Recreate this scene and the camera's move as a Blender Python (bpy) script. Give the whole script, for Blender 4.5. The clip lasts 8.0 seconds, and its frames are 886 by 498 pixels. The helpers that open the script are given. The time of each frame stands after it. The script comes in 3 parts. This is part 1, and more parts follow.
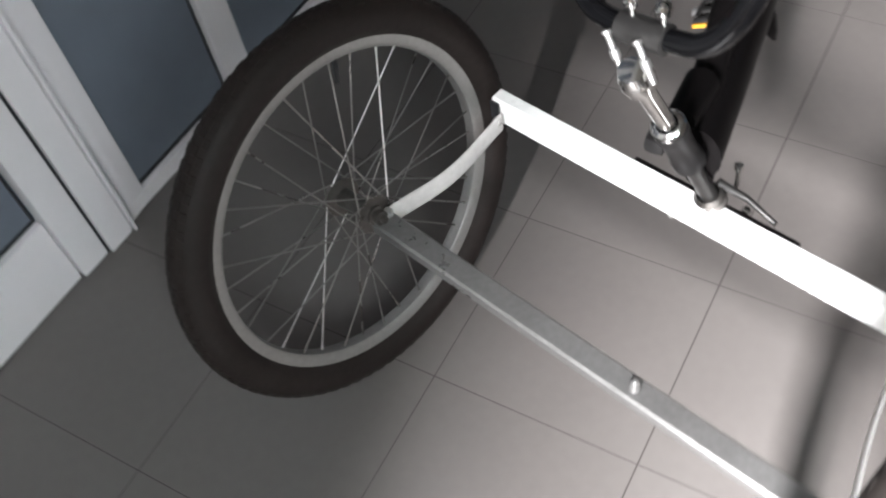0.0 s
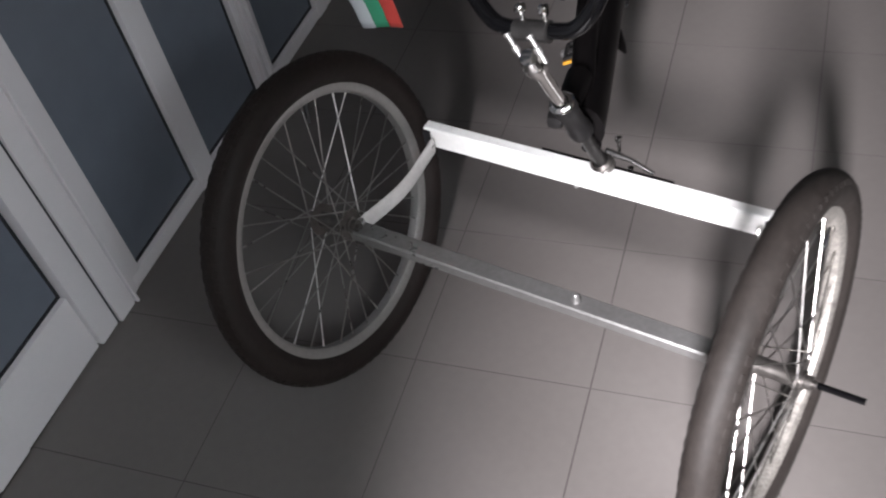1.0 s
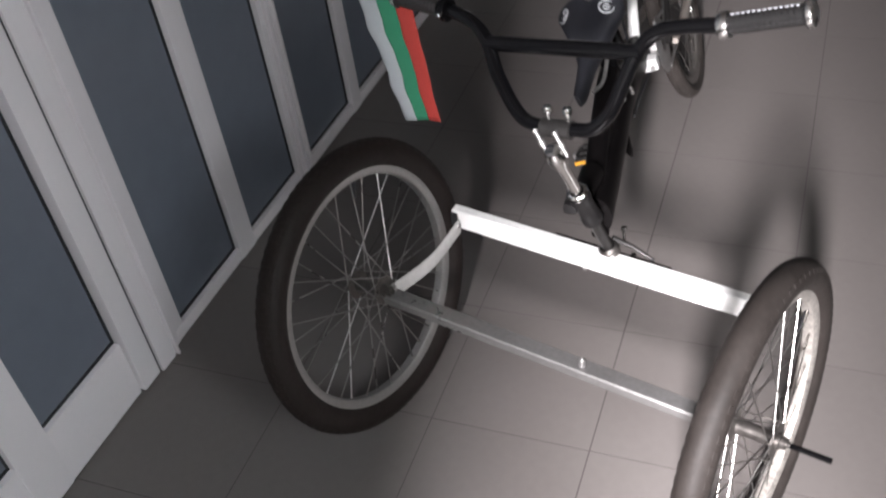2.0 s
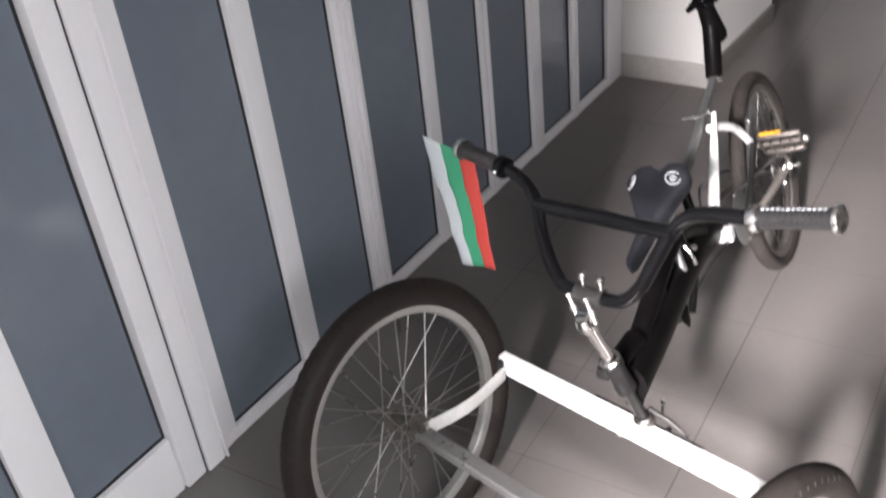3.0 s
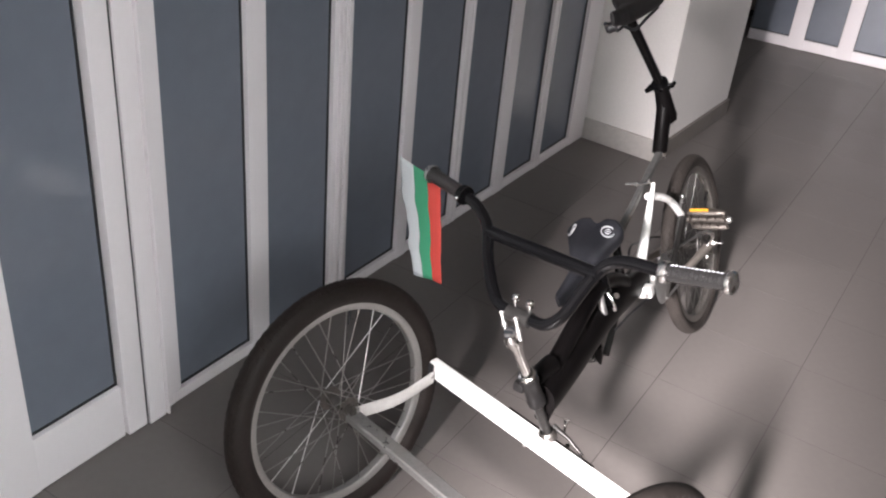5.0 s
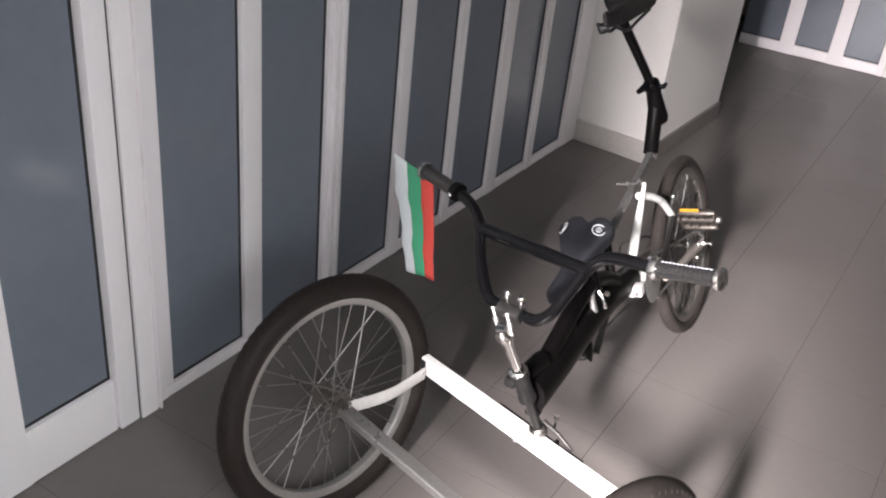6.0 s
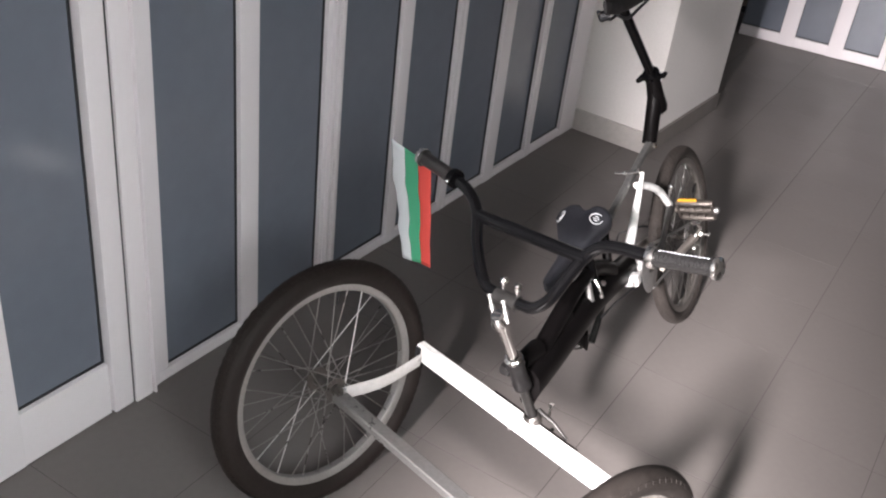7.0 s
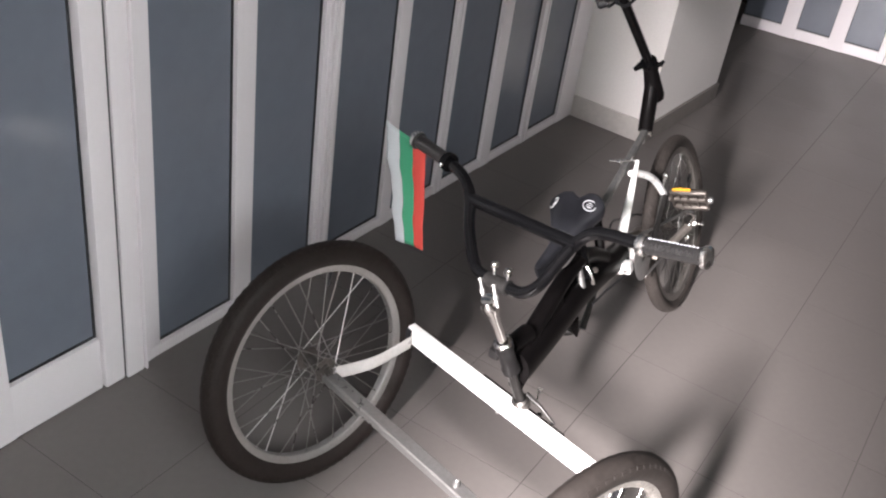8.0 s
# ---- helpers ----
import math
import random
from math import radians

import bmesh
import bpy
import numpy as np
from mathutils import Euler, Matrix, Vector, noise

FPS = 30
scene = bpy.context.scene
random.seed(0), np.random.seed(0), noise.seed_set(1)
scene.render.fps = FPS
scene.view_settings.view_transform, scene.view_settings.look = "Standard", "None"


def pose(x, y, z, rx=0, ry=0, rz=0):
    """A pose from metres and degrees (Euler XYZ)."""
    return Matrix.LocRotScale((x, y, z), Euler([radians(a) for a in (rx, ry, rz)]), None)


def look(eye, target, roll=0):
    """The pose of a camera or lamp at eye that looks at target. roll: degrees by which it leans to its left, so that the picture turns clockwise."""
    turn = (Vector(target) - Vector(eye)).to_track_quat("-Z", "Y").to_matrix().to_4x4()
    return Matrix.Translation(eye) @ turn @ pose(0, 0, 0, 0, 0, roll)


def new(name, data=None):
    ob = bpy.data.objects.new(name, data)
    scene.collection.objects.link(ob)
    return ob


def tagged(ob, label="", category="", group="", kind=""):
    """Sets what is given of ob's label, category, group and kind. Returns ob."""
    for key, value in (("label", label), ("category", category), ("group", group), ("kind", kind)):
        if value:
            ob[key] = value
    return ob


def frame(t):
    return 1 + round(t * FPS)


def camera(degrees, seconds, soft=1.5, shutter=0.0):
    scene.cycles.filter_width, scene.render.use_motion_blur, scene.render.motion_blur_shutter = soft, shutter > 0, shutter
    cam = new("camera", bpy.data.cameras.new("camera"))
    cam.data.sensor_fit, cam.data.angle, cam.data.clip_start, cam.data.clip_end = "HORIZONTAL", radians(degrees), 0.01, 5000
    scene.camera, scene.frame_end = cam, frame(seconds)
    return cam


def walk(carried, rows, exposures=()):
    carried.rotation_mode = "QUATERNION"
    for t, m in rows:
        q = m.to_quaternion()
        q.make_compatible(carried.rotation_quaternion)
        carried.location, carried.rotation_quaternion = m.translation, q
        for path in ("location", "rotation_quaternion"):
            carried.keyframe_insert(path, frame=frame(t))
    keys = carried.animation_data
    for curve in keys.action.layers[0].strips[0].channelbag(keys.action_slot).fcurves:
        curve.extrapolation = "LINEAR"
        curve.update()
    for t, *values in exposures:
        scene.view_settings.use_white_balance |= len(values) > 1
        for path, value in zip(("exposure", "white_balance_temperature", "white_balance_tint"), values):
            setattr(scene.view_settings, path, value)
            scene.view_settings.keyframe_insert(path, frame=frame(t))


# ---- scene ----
METRES_PER_TILE = 0.30
EAST, SOUTH, NORTH, HIGH = 2.7, -2.4, 3.842, 2.7
PATH = [
    (0, (1.061, -0.429, 1.208), (0.291, 0.464, -0.409), -12.3),
    (0.5, (1.112, -0.669, 1.265), (0.38, 0.449, -0.2265), -16.3),
    (1, (1.16, -0.791, 1.343), (0.493, 0.394, -0.124), -13.6),
    (1.2, (1.172, -0.839, 1.378), (0.521, 0.372, -0.075), -12.3),
    (2.3, (1.206, -0.989, 1.457), (0.482, 0.378, 0.19), -6.7),
    (2.5, (1.253, -0.956, 1.463), (0.443, 0.401, 0.236), -7.1),
    (3, (1.34, -0.899, 1.498), (0.358, 0.448, 0.393), -6.6),
    (3.5, (1.351, -0.922, 1.52), (0.332, 0.467, 0.504), -2.9),
    (4, (1.381, -0.988, 1.54), (0.392, 0.419, 0.52), 0.8),
    (4.5, (1.413, -1.053, 1.573), (0.477, 0.373, 0.528), 3.9),
    (5, (1.442, -1.096, 1.592), (0.539, 0.348, 0.544), 5.6),
    (6.5, (1.453, -1.116, 1.586), (0.565, 0.342, 0.544), 6.6),
    (7, (1.452, -1.112, 1.582), (0.574, 0.34, 0.523), 7.2),
    (7.5, (1.458, -1.112, 1.585), (0.589, 0.335, 0.512), 7.9),
    (8, (1.464, -1.111, 1.584), (0.602, 0.332, 0.499), 8.7),
]
cam = camera(48.5, 8.0, soft=2.1, shutter=0.5)
walk(cam, [(t, look(eye, target, roll)) for t, eye, target, roll in PATH],
     exposures=[(0, 0.08, 6150, 3), (0.5, -0.46, 6150, 6), (1.2, -0.68, 6150, 8), (2.3, -0.17, 6300, 9), (2.5, 0.04, 6300, 9), (3.0, 0.47, 6350, 9), (4.5, 0.31, 6500, 10), (6.5, 0.27, 6500, 10), (8, 0.33, 6500, 10)])

# ---- world and lights ----
world = bpy.data.worlds.new("world")
world.use_nodes = True
scene.world = world
sky = world.node_tree.nodes.new("ShaderNodeTexSky")
sky.sky_type, sky.sun_disc = "NISHITA", False
sky.sun_elevation, sky.sun_rotation = radians(34), radians(176)
world.node_tree.links.new(sky.outputs[0], world.node_tree.nodes["Background"].inputs[0])
world.node_tree.nodes["Background"].inputs[1].default_value = 0.05


def area(name, place, target, size_x, size_y, watts, colour, spread=180):
    data = bpy.data.lights.new(name, "AREA")
    data.shape, data.size, data.size_y = "RECTANGLE", size_x, size_y
    data.energy, data.color, data.spread = watts, colour, radians(spread)
    ob = new(name, data)
    ob.matrix_world = look(place, target)
    return ob


# area light for assumed daylight behind the camera, trimmed by the wall_south slot
area("slot_daylight", (1.47, -4.6, 3.15), (1.0, 0.3, 0.6), 0.47, 1.5, 3300, (1.0, 0.93, 0.94))
# added fill light at an assumed, unseen near window of the east wall
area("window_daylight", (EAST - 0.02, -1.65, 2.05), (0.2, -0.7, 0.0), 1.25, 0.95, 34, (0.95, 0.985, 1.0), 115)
# added fill light at an assumed, unseen far window of the east wall
area("far_fill_light", (EAST - 0.02, 2.9, 1.55), (0.9, 3.4, 0.3), 1.3, 1.1, 2.4, (1.0, 0.97, 0.99), 100)


# ---- materials ----
def surface(name, colour, rough=0.5, metal=0.0, vary=0.12, fine=180.0, coarse=9.0, bump=0.08, random_tone=0.0,
            rough_vary=0.12, coat=0.0, spec=0.5):
    m = bpy.data.materials.new(name)
    m.use_nodes = True
    nt = m.node_tree
    b = nt.nodes["Principled BSDF"]
    co = nt.nodes.new("ShaderNodeTexCoord")
    n1 = nt.nodes.new("ShaderNodeTexNoise")
    n1.inputs["Scale"].default_value, n1.inputs["Detail"].default_value = fine, 4
    n2 = nt.nodes.new("ShaderNodeTexNoise")
    n2.inputs["Scale"].default_value, n2.inputs["Detail"].default_value = coarse, 5
    n2.inputs["Roughness"].default_value = 0.6
    for n in (n1, n2):
        nt.links.new(co.outputs["Object"], n.inputs["Vector"])
    add = nt.nodes.new("ShaderNodeMath")
    add.operation = "ADD"
    nt.links.new(n1.outputs["Fac"], add.inputs[0])
    nt.links.new(n2.outputs["Fac"], add.inputs[1])
    total = add.outputs[0]
    if random_tone:
        info = nt.nodes.new("ShaderNodeObjectInfo")
        mul = nt.nodes.new("ShaderNodeMath")
        mul.operation = "MULTIPLY_ADD"
        nt.links.new(info.outputs["Random"], mul.inputs[0])
        mul.inputs[1].default_value = random_tone
        nt.links.new(total, mul.inputs[2])
        total = mul.outputs[0]
    span = nt.nodes.new("ShaderNodeMapRange")
    span.inputs["From Min"].default_value, span.inputs["From Max"].default_value = 0.6, 1.4 + random_tone
    span.inputs["To Min"].default_value, span.inputs["To Max"].default_value = 1 - vary, 1 + vary
    nt.links.new(total, span.inputs["Value"])
    tint = nt.nodes.new("ShaderNodeMix")
    tint.data_type, tint.blend_type = "RGBA", "MULTIPLY"
    tint.inputs[0].default_value = 1.0
    tint.inputs[6].default_value = (*colour, 1)
    grey = nt.nodes.new("ShaderNodeCombineColor")
    for k in range(3):
        nt.links.new(span.outputs[0], grey.inputs[k])
    nt.links.new(grey.outputs[0], tint.inputs[7])
    nt.links.new(tint.outputs[2], b.inputs["Base Color"])
    r = nt.nodes.new("ShaderNodeMapRange")
    r.inputs["From Min"].default_value, r.inputs["From Max"].default_value = 0.3, 0.7
    r.inputs["To Min"].default_value, r.inputs["To Max"].default_value = max(0.03, rough - rough_vary), min(1, rough + rough_vary)
    nt.links.new(n2.outputs["Fac"], r.inputs["Value"])
    nt.links.new(r.outputs[0], b.inputs["Roughness"])
    b.inputs["Metallic"].default_value = metal
    b.inputs["Coat Weight"].default_value = coat
    b.inputs["Coat Roughness"].default_value = 0.12
    b.inputs["Specular IOR Level"].default_value = spec
    if bump:
        bp = nt.nodes.new("ShaderNodeBump")
        bp.inputs["Strength"].default_value, bp.inputs["Distance"].default_value = bump, 0.002
        nt.links.new(n1.outputs["Fac"], bp.inputs["Height"])
        nt.links.new(bp.outputs[0], b.inputs["Normal"])
    return m


M_TILE = surface("floor_tile", (0.131, 0.1183, 0.1120), 0.48, 0, 0.07, 55, 3.5, 0.02, 0.12, 0.05)
M_GROUT = surface("grout", (0.054, 0.047, 0.044), 0.9, 0, 0.25, 240, 20, 0.3)
M_PAINT = surface("wall_paint", (0.72, 0.69, 0.67), 0.75, 0, 0.05, 130, 3, 0.12)
# Mostly unseen walls, darkened and warmed to steer the light they bounce.
M_DULL = surface("low_bounce_wall_paint", (0.38, 0.33, 0.30), 0.8, 0, 0.08, 130, 3, 0.12)
M_SKIRT = surface("skirting_tile", (0.44, 0.415, 0.395), 0.4, 0, 0.1, 60, 5, 0.03)
M_SIDE = surface("brown_skirting_tile", (0.15, 0.135, 0.125), 0.4, 0, 0.1, 60, 5, 0.03)
M_CEIL = surface("ceiling_paint", (0.60, 0.565, 0.54), 0.85, 0, 0.04, 130, 3, 0.1)
M_PVC = surface("white_frame", (0.755, 0.715, 0.732), 0.24, 0, 0.018, 90, 2.0, 0.012, rough_vary=0.03)
M_PANE = surface("grey_panel", (0.136, 0.150, 0.180), 0.15, 0, 0.07, 22, 1.3, 0.006, 0.15, 0.04)
M_GLASS = surface("window_glass", (0.9, 0.93, 0.93), 0.03, 0, 0.02, 20, 2, 0, rough_vary=0.01)
M_GLASS.node_tree.nodes["Principled BSDF"].inputs["Transmission Weight"].default_value = 1.0
M_GASKET = surface("black_gasket", (0.012, 0.012, 0.014), 0.6, 0, 0.2)
# One rubber in three tones: left tyre darkened for shade, others lightened for daylight.
M_RUBBER = surface("tyre_rubber", (0.0132, 0.0092, 0.0080), 0.66, 0, 0.3, 120, 14, 0.25, spec=0.25)
M_DUSTY_LIT = surface("dusty_lit_tyre_rubber", (0.0215, 0.0175, 0.0156), 0.62, 0, 0.3, 120, 14, 0.25, spec=0.25)
M_REAR_LIT = surface("lit_rear_tyre_rubber", (0.034, 0.0285, 0.0255), 0.7, 0, 0.3, 120, 14, 0.25, spec=0.25)
M_RIM = surface("rim_alloy", (0.31, 0.30, 0.29), 0.40, 0.7, 0.12, 120, 12, 0.05)
# Rust specks on a base lifted above M_RIM for daylight on this rim.
M_LIT_RUSTED_RIM = surface("lit_rust_specked_rim", (0.38, 0.355, 0.325), 0.42, 0.6, 0.55, 210, 55, 0.1)
M_REAR_RIM = surface("darker_rim_metal", (0.20, 0.185, 0.17), 0.36, 0.7, 0.25, 120, 12, 0.05)
M_SPOKE = surface("dull_spoke_steel", (0.29, 0.28, 0.268), 0.34, 1.0, 0.1, 120, 20, 0.0)
# Same spokes in a brighter tone: their glint is put into the colour.
M_GLINT_SPOKE = surface("glint_spoke_steel", (0.86, 0.85, 0.83), 0.42, 1.0, 0.06, 120, 20, 0.0)
M_CAP = surface("satin_chrome", (0.86, 0.85, 0.83), 0.22, 1.0, 0.1, 90, 25, 0.03)
M_DARK = surface("dark_grey_metal", (0.13, 0.122, 0.116), 0.4, 0.6, 0.25, 110, 16, 0.1)
M_HEAD = surface("dark_grey_paint", (0.013, 0.0122, 0.0124), 0.42, 0.1, 0.25, 110, 16, 0.1, spec=0.35)
M_HUB = surface("tarnished_hub_metal", (0.13, 0.12, 0.112), 0.36, 0.85, 0.3, 110, 30, 0.1)
M_FRAME = surface("deep_black_enamel", (0.0040, 0.0034, 0.0035), 0.36, 0, 0.3, 100, 12, 0.02, spec=0.06, rough_vary=0.06)
M_PEDAL = surface("worn_brown_metal", (0.105, 0.092, 0.082), 0.42, 0.7, 0.4, 140, 30, 0.2)
M_STAY = surface("tan_painted_metal", (0.34, 0.30, 0.265), 0.45, 0.1, 0.2, 110, 16, 0.1)
M_COLUMN = surface("dull_column_steel", (0.038, 0.036, 0.035), 0.36, 0.6, 0.25, 110, 16, 0.1)
M_STRIP = surface("dark_galvanised_steel", (0.15, 0.15, 0.145), 0.45, 0.6, 0.3, 110, 20, 0.1)
M_GRIP_DARK = surface("dark_grip_rubber", (0.020, 0.018, 0.018), 0.36, 0, 0.2, 200, 25, 0.15)
M_CHROME = surface("chrome", (0.82, 0.81, 0.79), 0.12, 1.0, 0.1, 90, 25, 0.03, rough_vary=0.08)
M_STEEL = surface("dull_steel", (0.42, 0.41, 0.40), 0.42, 0.85, 0.25, 110, 16, 0.1)
M_WHITE = surface("white_enamel", (0.80, 0.79, 0.77), 0.3, 0, 0.07, 90, 12, 0.04, coat=0.3)
M_BRACKET = surface("offwhite_bracket_paint", (0.50, 0.485, 0.47), 0.42, 0, 0.14, 90, 14, 0.06)
M_BLACK = surface("black_enamel", (0.0030, 0.0029, 0.0033), 0.10, 0, 0.3, 100, 12, 0.0, spec=0.30, rough_vary=0.04)
M_PLASTIC = surface("black_plastic", (0.012, 0.012, 0.014), 0.5, 0, 0.25, 140, 18, 0.1)
M_SADDLE = surface("saddle_vinyl", (0.0125, 0.013, 0.0168), 0.55, 0, 0.25, 260, 18, 0.2)
M_WORN = surface("worn_black_vinyl", (0.010, 0.009, 0.009), 0.5, 0, 0.3, 260, 18, 0.2)
M_GRIP = surface("grip_rubber", (0.015, 0.0145, 0.0145), 0.20, 0.0, 0.12, 260, 25, 0.03, rough_vary=0.05)
M_BAR = surface("brushed_aluminium", (0.25, 0.243, 0.238), 0.36, 0.7, 0.15, 140, 14, 0.08)
M_AMBER = surface("amber_reflector", (0.60, 0.29, 0.03), 0.2, 0, 0.15, 160, 40, 0.1)
M_EMBLEM = surface("pale_print_and_glint", (0.60, 0.62, 0.64), 0.6, 0, 0.08, 400, 12, 0.1)
M_FWHITE = surface("flag_white", (0.50, 0.53, 0.55), 0.7, 0, 0.04, 400, 12, 0.1)
M_FGREEN = surface("flag_green", (0.036, 0.245, 0.130), 0.7, 0, 0.06, 400, 12, 0.1)
M_FRED = surface("flag_red", (0.44, 0.046, 0.036), 0.7, 0, 0.06, 400, 12, 0.1)


# ---- mesh helpers ----
def mesh_of(name, bm, material, smooth=True):
    me = bpy.data.meshes.new(name)
    bmesh.ops.recalc_face_normals(bm, faces=bm.faces)
    bm.to_mesh(me)
    bm.free()
    me.materials.append(material)
    if smooth:
        me.polygons.foreach_set("use_smooth", [True] * len(me.polygons))
        me.set_sharp_from_angle(angle=radians(38))
    return me


def part(name, bm, material, parent=None, label="", smooth=True):
    ob = new(name, mesh_of(name, bm, material, smooth))
    if parent is not None:
        ob.parent = parent
    if label:
        tagged(ob, label)
    return ob


def holder(name, place=(0, 0, 0)):
    ob = new(name)
    ob.location = place
    ob.empty_display_size = 0.05
    return ob


def add_box(bm, lo, hi, bevel=0.0, m=None):
    made = bmesh.ops.create_cube(bm, size=1)["verts"]
    lo, hi = Vector(lo), Vector(hi)
    size, mid = hi - lo, (hi + lo) / 2
    for v in made:
        v.co = Vector((v.co.x * size.x, v.co.y * size.y, v.co.z * size.z)) + mid
    if bevel:
        edges = list({e for v in made for e in v.link_edges})
        made = bmesh.ops.bevel(bm, geom=edges, offset=bevel, segments=2, profile=0.7, affect="EDGES")["verts"]
        made = list({v for v in made})
    if m is not None:
        done = set()
        stack = list(made)
        while stack:
            v = stack.pop()
            if v in done:
                continue
            done.add(v)
            stack += [e.other_vert(v) for e in v.link_edges]
        for v in done:
            v.co = m @ v.co
    return bm


def box(lo, hi, bevel=0.0, m=None):
    return add_box(bmesh.new(), lo, hi, bevel, m)


def smooth_line(pts, steps=6):
    """A rounded line through the given points."""
    pts = [Vector(p) for p in pts]
    if len(pts) < 3 or steps < 2:
        return pts
    ends = [2 * pts[0] - pts[1]] + pts + [2 * pts[-1] - pts[-2]]
    out = []
    for a, b, c, d in zip(ends, ends[1:], ends[2:], ends[3:]):
        for k in range(steps):
            t = k / steps
            out.append(0.5 * (2 * b + (c - a) * t + (2 * a - 5 * b + 4 * c - d) * t * t + (3 * b - a - 3 * c + d) * t ** 3))
    return out + [pts[-1]]


def add_tube(bm, pts, radius, seg=14, flat=1.0, up=(0, 0, 1), caps=True):
    """A tube along pts. radius: one number or one for each point; flat: the section's height over its width."""
    pts = [Vector(p) for p in pts]
    radii = list(radius) if isinstance(radius, (list, tuple)) else [radius] * len(pts)
    rings, side = [], None
    for k, p in enumerate(pts):
        ahead = (pts[min(k + 1, len(pts) - 1)] - pts[max(k - 1, 0)]).normalized()
        if side is None:
            ref = Vector(up)
            if abs(ahead.dot(ref)) > 0.95:
                ref = Vector((1, 0, 0))
            side = ahead.cross(ref).normalized()
        else:
            side = (side - ahead * side.dot(ahead)).normalized()
        top = side.cross(ahead)
        rings.append([bm.verts.new(p + radii[k] * (math.cos(a) * side + flat * math.sin(a) * top))
                      for a in (2 * math.pi * j / seg for j in range(seg))])
    for r0, r1 in zip(rings, rings[1:]):
        for j in range(seg):
            bm.faces.new((r0[j], r0[(j + 1) % seg], r1[(j + 1) % seg], r1[j]))
    if caps:
        bm.faces.new(rings[0][::-1])
        bm.faces.new(rings[-1])
    return bm


def tube(pts, radius, seg=14, flat=1.0, up=(0, 0, 1)):
    return add_tube(bmesh.new(), pts, radius, seg, flat, up)


def add_lathe(bm, profile, m, seg=32, closed=False):
    """Turns (radius, along) pairs about the z axis of m."""
    rings = []
    for r, z in profile:
        if r < 1e-6:
            rings.append([bm.verts.new(m @ Vector((0, 0, z)))])
        else:
            rings.append([bm.verts.new(m @ Vector((r * math.cos(a), r * math.sin(a), z)))
                          for a in (2 * math.pi * j / seg for j in range(seg))])
    pairs = list(zip(rings, rings[1:])) + ([(rings[-1], rings[0])] if closed else [])
    for r0, r1 in pairs:
        for j in range(seg):
            a, b = j, (j + 1) % seg
            if len(r0) == 1 and len(r1) == 1:
                continue
            if len(r0) == 1:
                bm.faces.new((r0[0], r1[b], r1[a]))
            elif len(r1) == 1:
                bm.faces.new((r0[a], r0[b], r1[0]))
            else:
                bm.faces.new((r0[a], r0[b], r1[b], r1[a]))
    return bm


def lathe(profile, m, seg=32, closed=False):
    return add_lathe(bmesh.new(), profile, m, seg, closed)


def along(a, b):
    """A pose at a whose z axis points to b."""
    a, b = Vector(a), Vector(b)
    return Matrix.Translation(a) @ (b - a).to_track_quat("Z", "Y").to_matrix().to_4x4()


def bolt(bm, place, way, radius=0.006, length=0.008, sides=6):
    m = along(place, Vector(place) + Vector(way))
    add_lathe(bm, [(0, 0), (radius, 0), (radius, length * 0.8), (radius * 0.8, length), (0, length)], m, sides)
    return bm


# ---- setting ----

floor = part("floor", box((-0.9, SOUTH - 3.2, -0.08), (EAST + 0.1, 4.5, -0.0003)), M_GROUT)
tagged(floor, "grey-brown glazed ceramic floor tiles in a square grid", "floor", kind="structure")

wall = part("wall_west", box((-0.2, SOUTH, 2.2), (-0.03, 2.15, HIGH)), M_PAINT, smooth=False)
bm = box((-0.2, SOUTH, 0), (-0.03, -0.70, 2.2))
add_box(bm, (-0.9, 2.15, 0), (-0.82, 4.5, HIGH))
part("wall_end", bm, M_PAINT, wall, smooth=False)
tagged(wall, "plain white painted wall round the glazed partition", "wall", kind="structure")

def prism(plan, z0, z1, bevel=0.0):
    """An upright block on the given plan corners, its upright edges rounded."""
    bm = bmesh.new()
    lo, hi = ([bm.verts.new((x, y, z)) for x, y in plan] for z in (z0, z1))
    n = len(plan)
    bm.faces.new(lo[::-1])
    bm.faces.new(hi)
    for k in range(n):
        bm.faces.new((lo[k], lo[(k + 1) % n], hi[(k + 1) % n], hi[k]))
    if bevel:
        bmesh.ops.bevel(bm, geom=list(bm.edges), offset=bevel, segments=2, profile=0.7, affect="EDGES")
    return bm


pillar = part("wall_pillar", prism(((-0.85, 2.155), (0.306, 2.155), (0.330, 2.80), (-0.85, 2.80)), 0, HIGH, 0.004), M_PAINT)
tagged(pillar, "white painted square pillar with a tiled skirting", "pillar", kind="structure")
skirt = part("baseboard", box((-0.02, 2.143, 0.0), (0.317, 2.154, 0.084), 0.002), M_SKIRT)
part("side_board", prism(((0.3065, 2.1545), (0.3175, 2.1545), (0.3415, 2.801), (0.3305, 2.801)), 0.0, 0.072, 0.002), M_SIDE, skirt, "brown-grey skirting tile")
tagged(skirt, "pale grey tile skirting along the pillar foot", "skirting", kind="structure")

# unseen east wall with two added windows that hold the fill lights
bm = box((EAST, SOUTH, 0), (EAST + 0.15, -2.32, HIGH))
add_box(bm, (EAST, -0.98, 0), (EAST + 0.15, 2.2, HIGH))
add_box(bm, (EAST, 3.6, 0), (EAST + 0.15, 4.4, HIGH))
WINDOWS = ((-2.32, -0.98, 1.52, 2.56), (2.2, 3.6, 0.95, 2.15))
for y0, y1, z0, z1 in WINDOWS:
    add_box(bm, (EAST, y0, 0), (EAST + 0.15, y1, z0))
    add_box(bm, (EAST, y0, z1), (EAST + 0.15, y1, HIGH))
